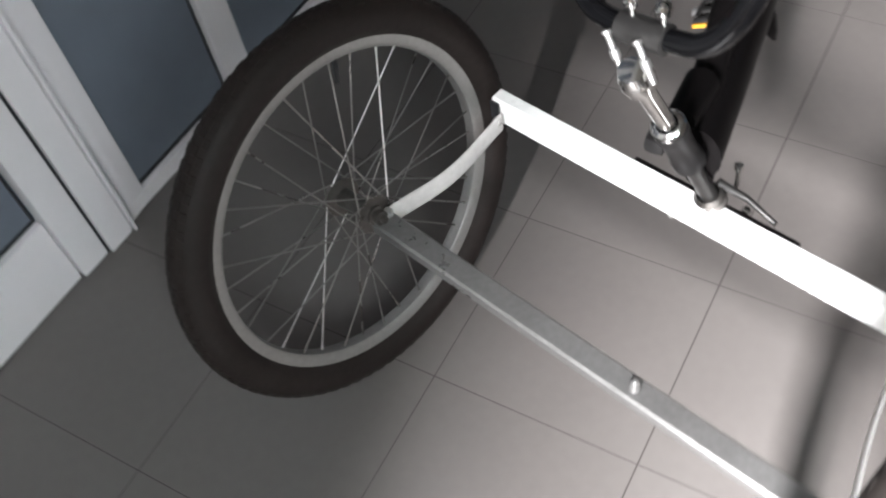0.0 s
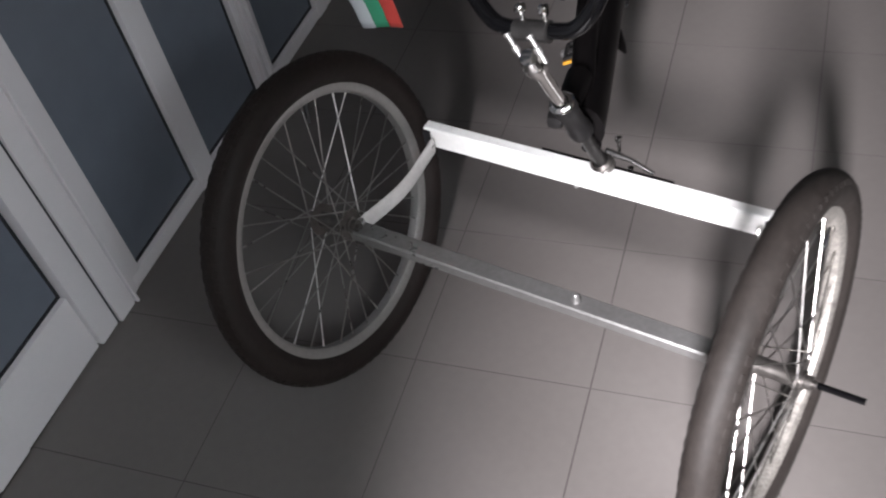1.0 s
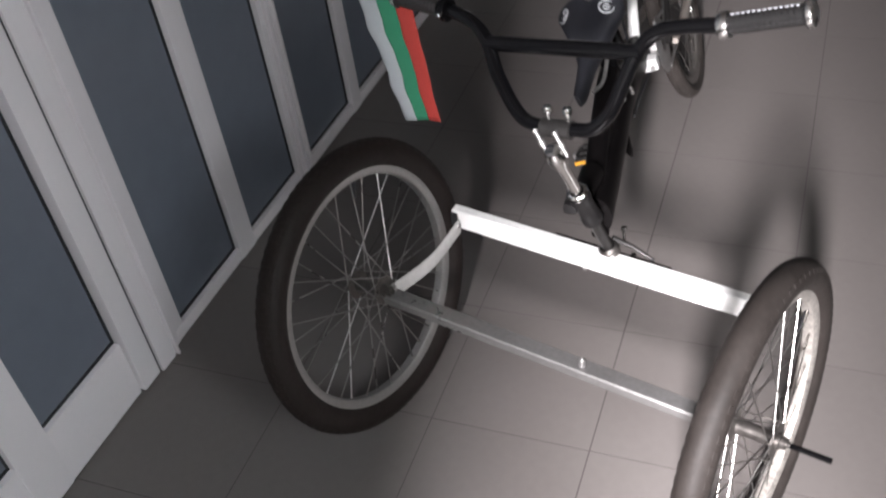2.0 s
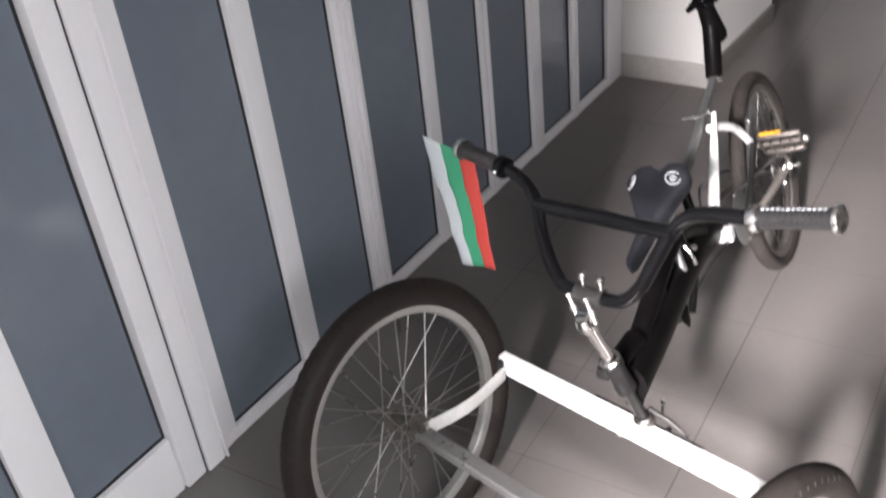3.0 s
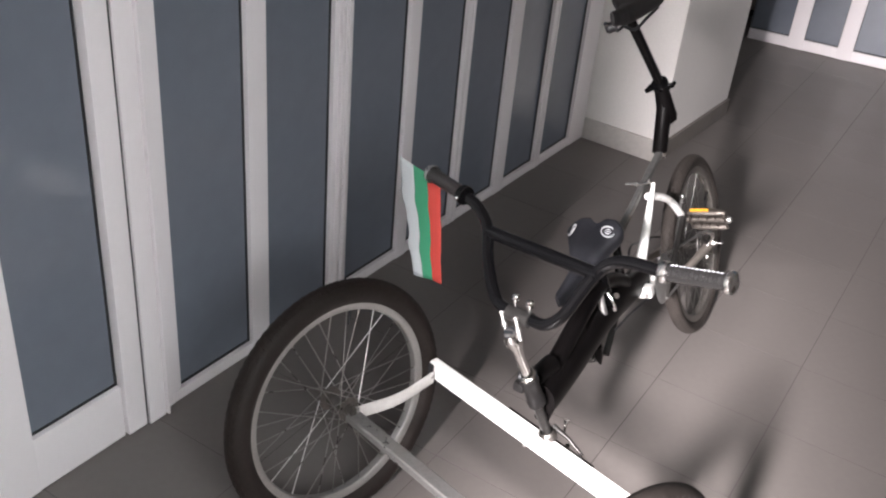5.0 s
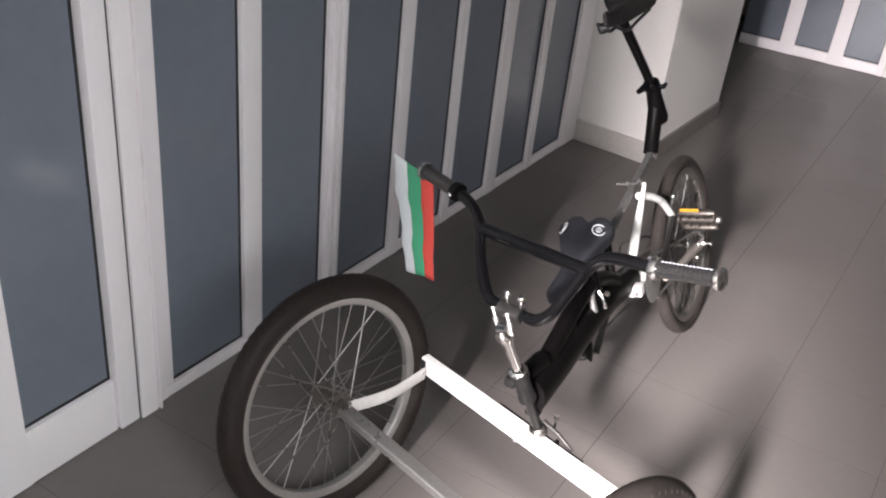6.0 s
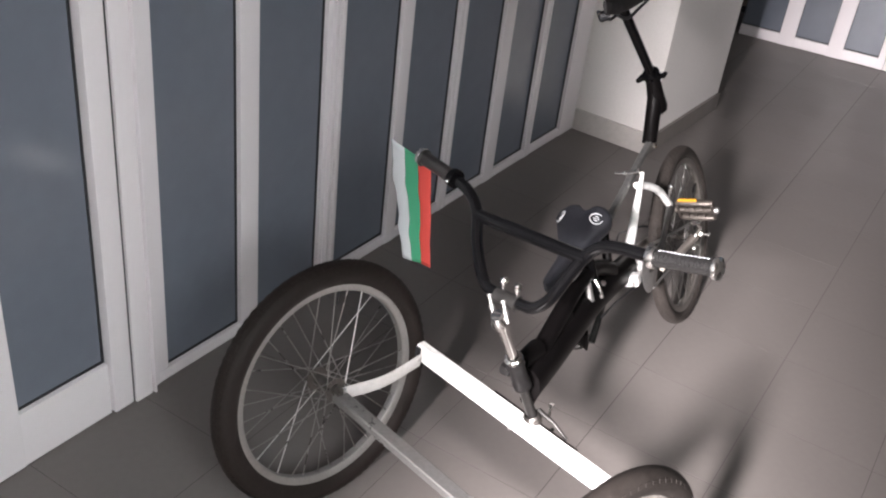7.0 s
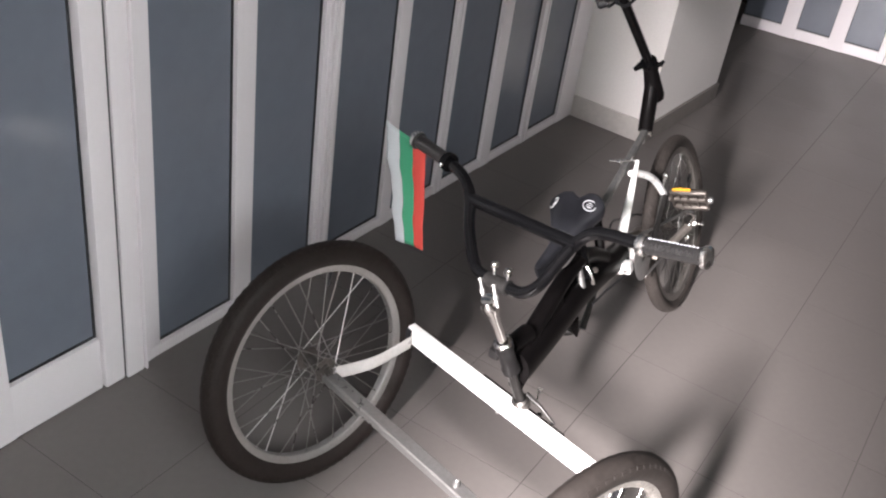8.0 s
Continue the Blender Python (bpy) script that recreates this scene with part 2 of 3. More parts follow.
wall = tagged(part("wall_east", bm, M_DULL, smooth=False), "unseen plain wall with two added windows for fill light", "wall", kind="structure")
for y0, y1, z0, z1 in WINDOWS:
    bm = box((EAST + 0.08, y0, z0), (EAST + 0.13, y1, z0 + 0.06), 0.004)
    add_box(bm, (EAST + 0.08, y0, z1 - 0.06), (EAST + 0.13, y1, z1), 0.004)
    for y in (y0, (y0 + y1) / 2 - 0.03, y1 - 0.06):
        add_box(bm, (EAST + 0.082, y, z0 + 0.06), (EAST + 0.128, y + 0.06, z1 - 0.06), 0.004)
    part("window_frame", bm, M_PVC, wall, "white frame of an added window")
    for y in (y0 + 0.06, (y0 + y1) / 2 + 0.03):
        pane = part("pane", box((EAST + 0.102, y, z0 + 0.06), (EAST + 0.108, y + (y1 - y0) / 2 - 0.09, z1 - 0.06)), M_GLASS, wall, "clear glass of an added window")
        pane.visible_shadow = False

# unseen south wall; its added narrow opening and lintel shape the daylight beam
bm = box((-0.2, SOUTH - 0.15, 0), (1.143, SOUTH, HIGH))
add_box(bm, (1.143, SOUTH - 0.15, 2.16), (1.455, SOUTH, HIGH))
add_box(bm, (1.455, SOUTH - 0.15, 0), (EAST + 0.15, SOUTH, HIGH))
tagged(part("wall_south", bm, M_DULL, smooth=False), "unseen plain wall with an added slot that trims the daylight", "wall", kind="structure")

tagged(part("ceiling", box((-0.9, SOUTH - 0.15, HIGH), (EAST + 0.15, 4.5, HIGH + 0.1)), M_CEIL, smooth=False),
       "plain white painted ceiling", "ceiling", kind="structure")


# ---- glazed partition ----
def glazed_bay(name, left, right, panes, bottom, label, ridges=(), slopes=(), kind="structure", top=2.16, m=None, depth=0.05):
    """One bay of white profiles along y, its face at x = 0; panes: (from, to) along the wall."""
    thing = holder(name, (0, (left + right) / 2, 0))
    thing.matrix_world = (m or Matrix.Identity(4)) @ Matrix.Translation((0, (left + right) / 2, 0))
    off = Matrix.Translation((0, -(left + right) / 2, 0))

    def put(pname, b, mat, lab=""):
        ob = part(pname, b, mat, thing, lab)
        ob.matrix_local = off
        return ob

    put("bottom_rail", box((-depth, left, 0.004), (-0.002, right, bottom - 0.006), 0.003), M_PVC)
    put("top_rail", box((-depth, left, top), (-0.002, right, top + 0.05), 0.003), M_PVC)
    edges = [left] + [e for p in panes for e in p] + [right]
    for a, b in zip(edges[::2], edges[1::2]):
        for y0, y1, x0, x1 in slopes:
            if a <= y0 and y1 <= b + 0.001:
                put("sloped_bead", prism(((-0.03, y0), (x0, y0), (x1, y1), (-0.03, y1)), 0.003, top, 0.0012), M_PVC)
                b = y0
        if b - a > 0.004:
            put("stile", box((-depth, a + 0.0006, 0.003), (0.0, b - 0.0006, top), 0.0045), M_PVC)
    for a, b in panes:
        put("pane", box((-0.036, a - 0.004, bottom - 0.004), (-0.018, b + 0.004, top + 0.002)), M_PANE,
            "smooth blue-grey panel")
        g = bmesh.new()
        for lo, hi in (((-0.0185, a - 0.002, bottom - 0.006), (-0.0155, a + 0.0020, top)),
                       ((-0.0185, b - 0.0026, bottom - 0.006), (-0.0135, b + 0.001, top)),
                       ((-0.0185, a, bottom - 0.007), (-0.0140, b, bottom - 0.0015))):
            add_box(g, lo, hi)
        put("gasket", g, M_GASKET)
    for y0, y1 in ridges:
        if y1 - y0 > 0.01:
            put("edge_bead", box((-0.003, y1 - 0.0060, 0.003), (0.0175, y1 - 0.0003, top), 0.0026), M_PVC)
        # Black strip stands in for the shadow line next to the bead.
        put("groove_shade", box((-0.003, y1 + 0.0002, 0.004), (0.0024, y1 + 0.0030, top)), M_GASKET)
        put("overlap_strip", box((-0.004, y0, 0.002), (0.011, y1 - 0.0082, top), 0.0035), M_PVC)
    return tagged(thing, label, "door" if "door" in name else "glazing", kind=kind)


door = glazed_bay("door_1", -0.70, -0.0595, ((-0.62, -0.364), (-0.280, -0.0610)), 0.15,
                  "closed white-framed door with two tall blue-grey panels")
part("cover_strip", box((-0.030, -0.0570, 0.006), (0.008, -0.0045, 2.16), 0.006), M_PVC, door).matrix_local = Matrix.Translation((0, 0.37975, 0))
bm = box((0.0122, -0.038, 1.062), (0.019, -0.011, 1.31), 0.004)
plate = part("lock_plate", bm, M_PVC, door, "white lock plate")
plate.matrix_local = Matrix.Translation((0, 0.37975, 0))
part("plate_rim", box((0.0095, -0.0395, 1.0595), (0.0150, -0.0095, 1.3125), 0.002), M_STEEL, plate, "dull metal edge")
part("key_slot", box((0.0226, -0.0256, 1.099), (0.0232, -0.0234, 1.110)), M_GASKET, plate)
bm = lathe([(0, 0), (0.0085, 0), (0.0085, 0.003), (0.005, 0.0035), (0, 0.0035)], along((0.019, -0.0245, 1.105), (1, -0.0245, 1.105)), 20)
add_box(bm, (0.0185, -0.029, 1.078), (0.0212, -0.020, 1.102), 0.001)
part("key_cylinder", bm, M_DARK, plate, "dark metal key cylinder")

seal = part("gap_seal", box((-0.030, -0.0047, 0.004), (0.0035, 0.0012, 2.16)), M_GASKET, door, "black rubber seal")
seal.matrix_local = Matrix.Translation((0, 0.37975, 0))

glazed_bay("window_1", 0.0005, 0.6985, ((0.110, 0.346), (0.407, 0.637)), 0.040,
           "white-framed fixed bay with two tall blue-grey panels", ridges=((0.0015, 0.056), (0.654, 0.677)),
           slopes=((0.0595, 0.110, 0.000, -0.0050), (0.6805, 0.6985, 0.000, -0.0020)))
glazed_bay("window_2", 0.700, 1.2465, ((0.710, 0.945), (0.995, 1.225)), 0.040,
           "white-framed fixed bay with two tall blue-grey panels", slopes=((0.700, 0.710, -0.0022, -0.0035),))
glazed_bay("window_3", 1.248, 1.7895, ((1.266, 1.491), (1.554, 1.762)), 0.040,
           "white-framed fixed bay with two tall blue-grey panels")
glazed_bay("window_4", 1.791, 2.142, ((1.805, 2.026),), 0.040,
           "white-framed fixed bay with one tall blue-grey panel beside the pillar")

# the glazed partition across the far end
turn = pose(0.10, NORTH, 0, 0, 0, -90 + 7)
for k in range(4):
    a = -0.047 + 0.7125 * k
    panes = [(a + (0.035 if k else 0.003), a + 0.197), (a + 0.274, a + 0.437), (a + 0.511, a + 0.676)]
    glazed_bay("window_%d" % (5 + k), a, a + (0.7115 if k < 3 else 0.51), panes[:3 if k < 3 else 2], 0.062,
               "white-framed fixed bay with narrow blue-grey panels at the corridor end", m=turn)
bm = box((-0.9, NORTH + 0.5, 0), (EAST + 0.1, NORTH + 0.6, HIGH))
add_box(bm, (-0.9, NORTH + 0.02, 2.22), (EAST + 0.1, NORTH + 0.5, HIGH))
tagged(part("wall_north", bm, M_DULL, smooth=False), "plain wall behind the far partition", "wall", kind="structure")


# ---- tricycle ----
trike = holder("tricycle", (0.85, 0.45, 0))
BACK = Matrix.Translation((-0.85, -0.45, 0))


def tpart(name, bm, material, parent=None, label=""):
    ob = part(name, bm, material, parent or trike, label)
    if parent is None:
        ob.matrix_local = BACK
    return ob


def wheel(name, centre, axis, radius, rim, label, spokes=36, turn=0.0, peg=0.0, tread=0.0, rows=(), rim_metal=None, rubber=None, glinting=()):
    """A spoked wheel about the given axis: hub with tyre, rim and every spoke under it."""
    z = Vector(axis).normalized()
    x = (Vector((0, 1, 0)) - z * z.y).normalized()
    m = Matrix.Translation(centre) @ Matrix((x, z.cross(x), z)).transposed().to_4x4()
    hub_profile = [(0, -0.052), (0.0048, -0.052), (0.0048, -0.046), (0.0095, -0.046), (0.0095, -0.038), (0.013, -0.037), (0.013, -0.033),
                   (0.0262, -0.032), (0.0262, -0.029), (0.013, -0.026), (0.0115, 0.0), (0.013, 0.026), (0.0262, 0.029), (0.0262, 0.032),
                   (0.013, 0.033), (0.013, 0.037), (0.0095, 0.038), (0.0095, 0.046), (0.0048, 0.046), (0.0048, 0.052), (0, 0.052)]
    hub = tpart(name, lathe(hub_profile, m, 20), M_HUB, None, label)
    t = (radius - rim) / 2.0
    mid = radius - t
    prof = [(mid + t * math.cos(a), t * 0.98 * math.sin(a)) for a in (math.radians(d) for d in range(-140, 141, 14))]
    bm = lathe(prof + [(rim - 0.001, 0.010), (rim - 0.001, -0.010)], m, 72, True)
    tpart("tyre", bm, rubber or M_RUBBER, hub, "worn dusty rubber tyre, toned lighter for daylight" if rubber else "worn black rubber tyre")
    bm = bmesh.new()
    for off, lift in rows:
        for k in range(80):
            a = 2 * math.pi * (k + 0.5 * lift) / 80
            o = math.radians(off)
            r0, z0 = mid + t * math.cos(o), t * 0.98 * math.sin(o)
            f = m @ Matrix.Rotation(a, 4, "Z") @ Matrix.Translation((r0, 0, z0)) @ Matrix.Rotation(-o, 4, "Y")
            vs = [bm.verts.new(f @ Vector((x, y * 0.0062 * (1 if x < 0 else 0.8), z * 0.0040 * (1 if x < 0 else 0.8))))
                  for x in (-0.001, tread) for y, z in ((-1, -1), (1, -1), (1, 1), (-1, 1))]
            bm.faces.new(vs[4:])
            for j in range(4):
                bm.faces.new((vs[j], vs[(j + 1) % 4], vs[4 + (j + 1) % 4], vs[4 + j]))
    if rows:
        tagged(tpart("tread", bm, rubber or M_RUBBER, hub), kind="stuff")
    else:
        bm.free()
    rp = [(rim + 0.004, -0.0125), (rim + 0.004, -0.0105), (rim - 0.004, -0.0095), (rim - 0.006, 0.0), (rim - 0.004, 0.0095),
          (rim + 0.004, 0.0105), (rim + 0.004, 0.0125), (rim - 0.008, 0.0120), (rim - 0.013, 0.008), (rim - 0.0145, 0.0),
          (rim - 0.013, -0.008), (rim - 0.008, -0.0120)]
    tpart("rim", lathe(rp, m, 72, True), rim_metal or M_RIM, hub, "dull silver alloy rim")
    for k in range(spokes):
        side = -1 if k % 2 else 1
        lead = side * (1 if (k // 2) % 2 else -1)
        a = turn - 2 * math.pi * k / spokes
        b = a + lead * math.radians(66)
        p = m @ Vector(((rim - 0.012) * math.cos(a), (rim - 0.012) * math.sin(a), side * 0.002))
        q = m @ Vector((0.0240 * math.cos(b), 0.0240 * math.sin(b), side * 0.0315))
        # A few picked spokes take the brighter tone in place of a highlight.
        tpart("spoke", tube((p, p + (q - p) * 0.08, q), (0.0019, 0.0011, 0.0011), 6), M_GLINT_SPOKE if k in glinting else M_SPOKE, hub,
              "spoke painted bright for its glint" if k in glinting else "")
    v = [m @ Vector((r * math.cos(turn + 0.3), r * math.sin(turn + 0.3), 0)) for r in (rim - 0.013, rim - 0.030, rim - 0.046)]
    tpart("valve", tube(v, (0.004, 0.0035, 0.0025), 8), M_PLASTIC, hub)
    if peg:
        p0, p1 = m @ Vector((0, 0, 0.05)), m @ Vector((0, 0, 0.05 + peg))
        tpart("axle_end", tube((p0, p1), 0.0045, 10), M_BLACK, hub, "black threaded axle end")
    return hub


def level(az, tilt):
    a, t = radians(az), radians(tilt)
    return Vector((math.cos(a) * math.cos(t), math.sin(a) * math.cos(t), math.sin(t)))


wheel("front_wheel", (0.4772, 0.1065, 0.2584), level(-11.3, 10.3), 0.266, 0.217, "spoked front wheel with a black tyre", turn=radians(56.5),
      tread=0.0005, rows=((-34, 0), (-11, 1), (11, 0), (34, 1)), glinting=(0, 1, 19, 21))
wheel("front_wheel", (1.160, -0.030, 0.2610), level(-14.2, 3.5), 0.264, 0.217, "spoked front wheel with a black tyre", turn=0.1, peg=0.06, rubber=M_DUSTY_LIT,
      rim_metal=M_LIT_RUSTED_RIM, tread=0.0003, rows=((-62, 0), (62, 1)))

# crossbeam, a white flat-sided tube, open at its ends
BL, BR = Vector((0.554, 0.331, 0.2575)), Vector((1.130, 0.222, 0.2575))
m = along(BL, BR)
length = (BR - BL).length
up = m.inverted().to_3x3() @ Vector((0, 0, 1))
roll = math.atan2(up.x, up.y)
beam_m = m @ Matrix.Rotation(-roll, 4, "Z")


def square_tube(m, length, half_w, half_h, wall, bevel=0.0025):
    """A hollow box section along z of m, half_w across and half_h up (the y axis of m)."""
    bm = bmesh.new()
    b = bevel
    outer = [(half_w, -half_h + b), (half_w, half_h - b), (half_w - b, half_h), (-half_w + b, half_h), (-half_w, half_h - b), (-half_w, -half_h + b),
             (-half_w + b, -half_h), (half_w - b, -half_h)]
    k = 1 - wall / half_w
    j = 1 - wall / half_h
    inner = [(x * k, y * j) for x, y in outer]
    rings = [[bm.verts.new(m @ Vector((x, y, z))) for x, y in loop] for loop, z in ((inner, 0), (outer, 0), (outer, length), (inner, length))]
    for r0, r1 in zip(rings, rings[1:] + rings[:1]):
        for i in range(8):
            bm.faces.new((r0[i], r0[(i + 1) % 8], r1[(i + 1) % 8], r1[i]))
    return bm


beam = tpart("crossbeam", square_tube(beam_m, length, 0.0105, 0.0208, 0.002), M_WHITE, None, "white enamelled flat-sided steel crossbeam")
for z0, z1 in ((-0.002, 0.013), (length - 0.013, length + 0.002)):
    tpart("end_block", add_box(bmesh.new(), (-0.0140, -0.015, z0), (0.0070, 0.0165, z1), 0.003, beam_m), M_PLASTIC, beam, "black block on the beam end")
tpart("bolt", bolt(bmesh.new(), beam_m @ Vector((-0.006, -0.0205, length * 0.47)), (0, 0, -1), 0.0045, 0.006), M_STEEL, beam)

# axle bar between the hubs
AL, AR = Vector((0.508, 0.104, 0.2490)), Vector((1.128, -0.021, 0.2490))
m = along(AL, AR)
up = m.inverted().to_3x3() @ Vector((0, 0, 1))
axle_m = m @ Matrix.Rotation(-math.atan2(up.x, up.y), 4, "Z")
axle = tpart("axle_bar", square_tube(axle_m @ Matrix.Translation((0.0012, 0, 0)), (AR - AL).length, 0.0150, 0.0098, 0.002), M_BAR, None, "dull silver aluminium axle bar")
bm = tube([axle_m @ Vector((0.002, y, 0.385)) for y in (0.008, 0.012, 0.022, 0.025)], (0.0075, 0.0064, 0.0056, 0.0030), 10)
tpart("stud", bm, M_BAR, axle)

# curved brackets from the hubs to the beam
for hub_end, bend, beam_end in (((0.520, 0.116, 0.252), (0.555, 0.205, 0.249), (0.569, 0.310, 0.249)),
                                ((1.122, -0.006, 0.252), (1.112, 0.100, 0.253), (1.112, 0.206, 0.256))):
    line = smooth_line((hub_end, bend, beam_end), 8)
    br = tpart("bracket", tube(line, 0.0032, 16, 5.2, (0, 0, 1)), M_BRACKET, None, "curved off-white flat steel bracket")
    tpart("bolt", bolt(bmesh.new(), Vector(beam_end) + Vector((-0.002, -0.002, 0.004)), (0.1, -0.8, 0.6), 0.0070, 0.008), M_STEEL, br)
    tpart("bolt", bolt(bmesh.new(), Vector(hub_end) + Vector((0, -0.004, 0.006)), (0, -0.3, 1), 0.0075, 0.008), M_STEEL, br)

# steering column: lower steerer, head tube, quill stem, clamp
FOOT, HB, HT, ST = Vector((0.868, 0.283, 0.276)), Vector((0.851, 0.250, 0.362)), Vector((0.829, 0.222, 0.447)), Vector((0.812, 0.172, 0.556))
axis = (HT - HB).normalized()
steer = tpart("steerer", tube((FOOT, HB + axis * 0.02), 0.0104, 18), M_COLUMN, None, "dull steel steerer tube")
m = along(FOOT + Vector((0, 0, -0.002)), FOOT + axis)
tpart("crown_ring", lathe([(0.0135, 0), (0.0185, 0.001), (0.0190, 0.006), (0.0135, 0.009), (0.0135, 0.012), (0.0178, 0.013), (0.0178, 0.017), (0.0135, 0.022)], m, 24), M_HUB, steer)
hm = along(HB + axis * 0.012, HT)
hl = (HT - HB).length - 0.012
head = tpart("head_tube", lathe([(0.0, 0), (0.015, 0), (0.0185, 0.004), (0.0185, 0.018), (0.0165, 0.022), (0.0165, hl - 0.022), (0.0185, hl - 0.016), (0.0185, hl - 0.002), (0, hl)], hm, 28), M_HEAD, None,
             "grey metal head tube")
tpart("headset_cup", lathe([(0.012, 0), (0.0180, 0.0), (0.0188, 0.002), (0.0170, 0.005), (0.0140, 0.007), (0.0118, 0.008)], along(HT, ST), 28), M_CHROME, head)
bm = box((-0.006, -0.011, -0.011), (0.018, 0.011, 0.011), 0.009, Matrix.Translation(HB + axis * 0.055 + Vector((-0.028, -0.006, 0))))
tpart("lamp_bracket", bm, M_HEAD, head, "small grey bracket")
stem = tpart("stem", tube((HT, ST), 0.0098, 20), M_CHROME, None, "chrome quill stem")

# ---- handlebar, laid out across (g) and up its own rise (u) ----
HO = Vector((0.800, 0.195, 0.585))
HG = Vector((0.966, -0.206, 0.158)).normalized()
HU = Vector((-0.031, 0.512, 0.858)).normalized()
HN = HG.cross(HU).normalized()


def hb(g, u, n=0.0):
    return HO + g * HG + u * HU + n * HN


line = smooth_line([hb(*p) for p in ((-0.307, 0.185), (-0.218, 0.171), (-0.166, 0.156), (-0.130, 0.126), (-0.104, 0.074), (-0.062, 0.020), (-0.026, 0.005),
                                     (0.040, 0.004), (0.070, 0.009), (0.094, 0.034), (0.110, 0.078), (0.129, 0.125), (0.154, 0.151), (0.194, 0.161),
                                     (0.253, 0.166), (0.360, 0.184))], 6)
bar = tpart("handlebar", tube(line, 0.0111, 16), M_BLACK, None, "black high-rise handlebar with a crossbar")
tpart("crossbar", tube((hb(-0.126, 0.122), hb(0.134, 0.122)), 0.0125, 16), M_BLACK, bar)


def grip(a, b, label, rubber, rib, ring, ring_r, dome, cap_r):
    m = along(a, b)
    n = (Vector(b) - Vector(a)).length
    prof = [(0.0112, 0.0), (0.0142, 0.001)]
    k = 0.004
    while k < n - 0.014:
        prof += [(0.0142, k), (0.0142, k + 0.0056), (0.0142 - rib, k + 0.0062), (0.0142 - rib, k + 0.0072)]
        k += 0.0078
    prof += [(0.0142, n - 0.010), (0.0178, n - 0.008), (0.0185, n - 0.003), (0.0175, n), (0.012, n + 0.001)]
    g = tpart("grip", lathe(prof, m, 24), rubber, None, label)
    tpart("end_cap", lathe([(0, n + dome), (cap_r * 0.5, n + dome * 0.93), (cap_r * 0.83, n + dome * 0.66), (cap_r * 0.98, n + dome * 0.25), (cap_r, n - 0.001), (cap_r * 0.97, n - 0.0055), (0, n - 0.006)], m, 20), M_CAP, g, "chrome end cap")
    tpart("collar", lathe([(0.0112, -0.012), (ring_r - 0.001, -0.012), (ring_r, -0.010), (ring_r, -0.003), (ring_r - 0.001, 0.002), (0.0112, 0.002)], m, 24), ring, g)
    bm = bolt(bmesh.new(), m @ Vector((0.017, 0, -0.007)), m.to_3x3() @ Vector((1, 0, 0)), 0.004, 0.006)
    tpart("screw", bm, M_CHROME, g)
    return g


grip(hb(-0.218, 0.171), hb(-0.314, 0.187), "dark ribbed rubber grip", M_GRIP_DARK, 0.0005, M_BLACK, 0.0195, 0.012, 0.0190)
right_grip = grip(hb(0.255, 0.166), hb(0.364, 0.185), "dark grey glossy rubber grip", M_GRIP, 0.0001, M_CAP, 0.0188, 0.0045, 0.0192)
ga, gb = hb(0.255, 0.166), hb(0.364, 0.185)
# Pale dashes stand in for the highlight along the grip's upper edge.
for k in range(13):
    p = ga.lerp(gb, 0.06 + 0.064 * k) + Vector((-0.305, 0.0, 0.952)) * 0.0141
    tpart("rib", tube((p, p + (gb - ga) * 0.036), 0.0009, 6), M_EMBLEM, right_grip, "pale dash painted as a highlight")

# clamp with its bolts
cm = Matrix.Translation(hb(0.009, 0.003)) @ Matrix((HG, HU, HN)).transposed().to_4x4()
clamp = tpart("clamp", tube([cm @ Vector((x, 0, 0)) for x in (-0.026, -0.025, 0.025, 0.026)], (0.0135, 0.0148, 0.0148, 0.0135), 24), M_COLUMN, None, "grey cast handlebar clamp with chrome bolts")
bm = add_box(bmesh.new(), (-0.019, -0.015, -0.018), (0.019, 0.010, -0.0065), 0.005, cm)
tpart("clamp_back", bm, M_DARK, clamp)
for gx in (-0.017, 0.017):
    a, b = hb(gx + 0.013, 0.014, 0.004), hb(gx + 0.013, 0.032, 0.012)
    tpart("bolt", lathe([(0.0035, 0), (0.0035, 0.012), (0.0075, 0.013), (0.0088, 0.018), (0.0070, 0.0235), (0.0035, 0.0255), (0, 0.026)], along(a, b), 14), M_CHROME, clamp)
    a, b = hb(gx - 0.002, -0.004, 0.016), hb(gx + 0.022, -0.044, 0.004)
    tpart("bolt", lathe([(0.0, -0.004), (0.0048, -0.003), (0.0048, 0.0), (0.0032, 0.001), (0.0032, 0.014), (0.0050, 0.016), (0.0050, 0.024), (0.0032, 0.025), (0.0032, 0.038), (0, 0.039)], along(a, b), 12), M_STEEL, clamp)
sm = along(ST - (ST - HT).normalized() * 0.004, ST + (ST - HT))
tpart("stem_cap", lathe([(0.0112, -0.012), (0.0165, -0.011), (0.0175, 0.0), (0.0165, 0.010), (0.013, 0.020), (0, 0.022)], sm, 24), M_CHROME, stem)

# foot plate and bolts where the steerer stands on the crossbeam
bm = add_box(bmesh.new(), (0.0115, -0.017, length / 2 - 0.085), (0.0165, 0.019, length / 2 + 0.135), 0.002, beam_m)
foot = tpart("foot_plate", bm, M_FRAME, None, "black steel foot plate behind the crossbeam")
bm = bmesh.new()
add_tube(bm, (FOOT + Vector((0.0, 0.01, 0.022)), FOOT + Vector((0.035, 0.015, 0.005)), FOOT + Vector((0.075, 0.005, -0.010))), (0.0060, 0.0042, 0.0030), 10)
tpart("strut", bm, M_COLUMN, foot, "dull steel strut")
tpart("bolt", bolt(bmesh.new(), (0.906, 0.292, 0.262), (0.1, -0.1, 1), 0.0060, 0.008), M_CHROME, foot)
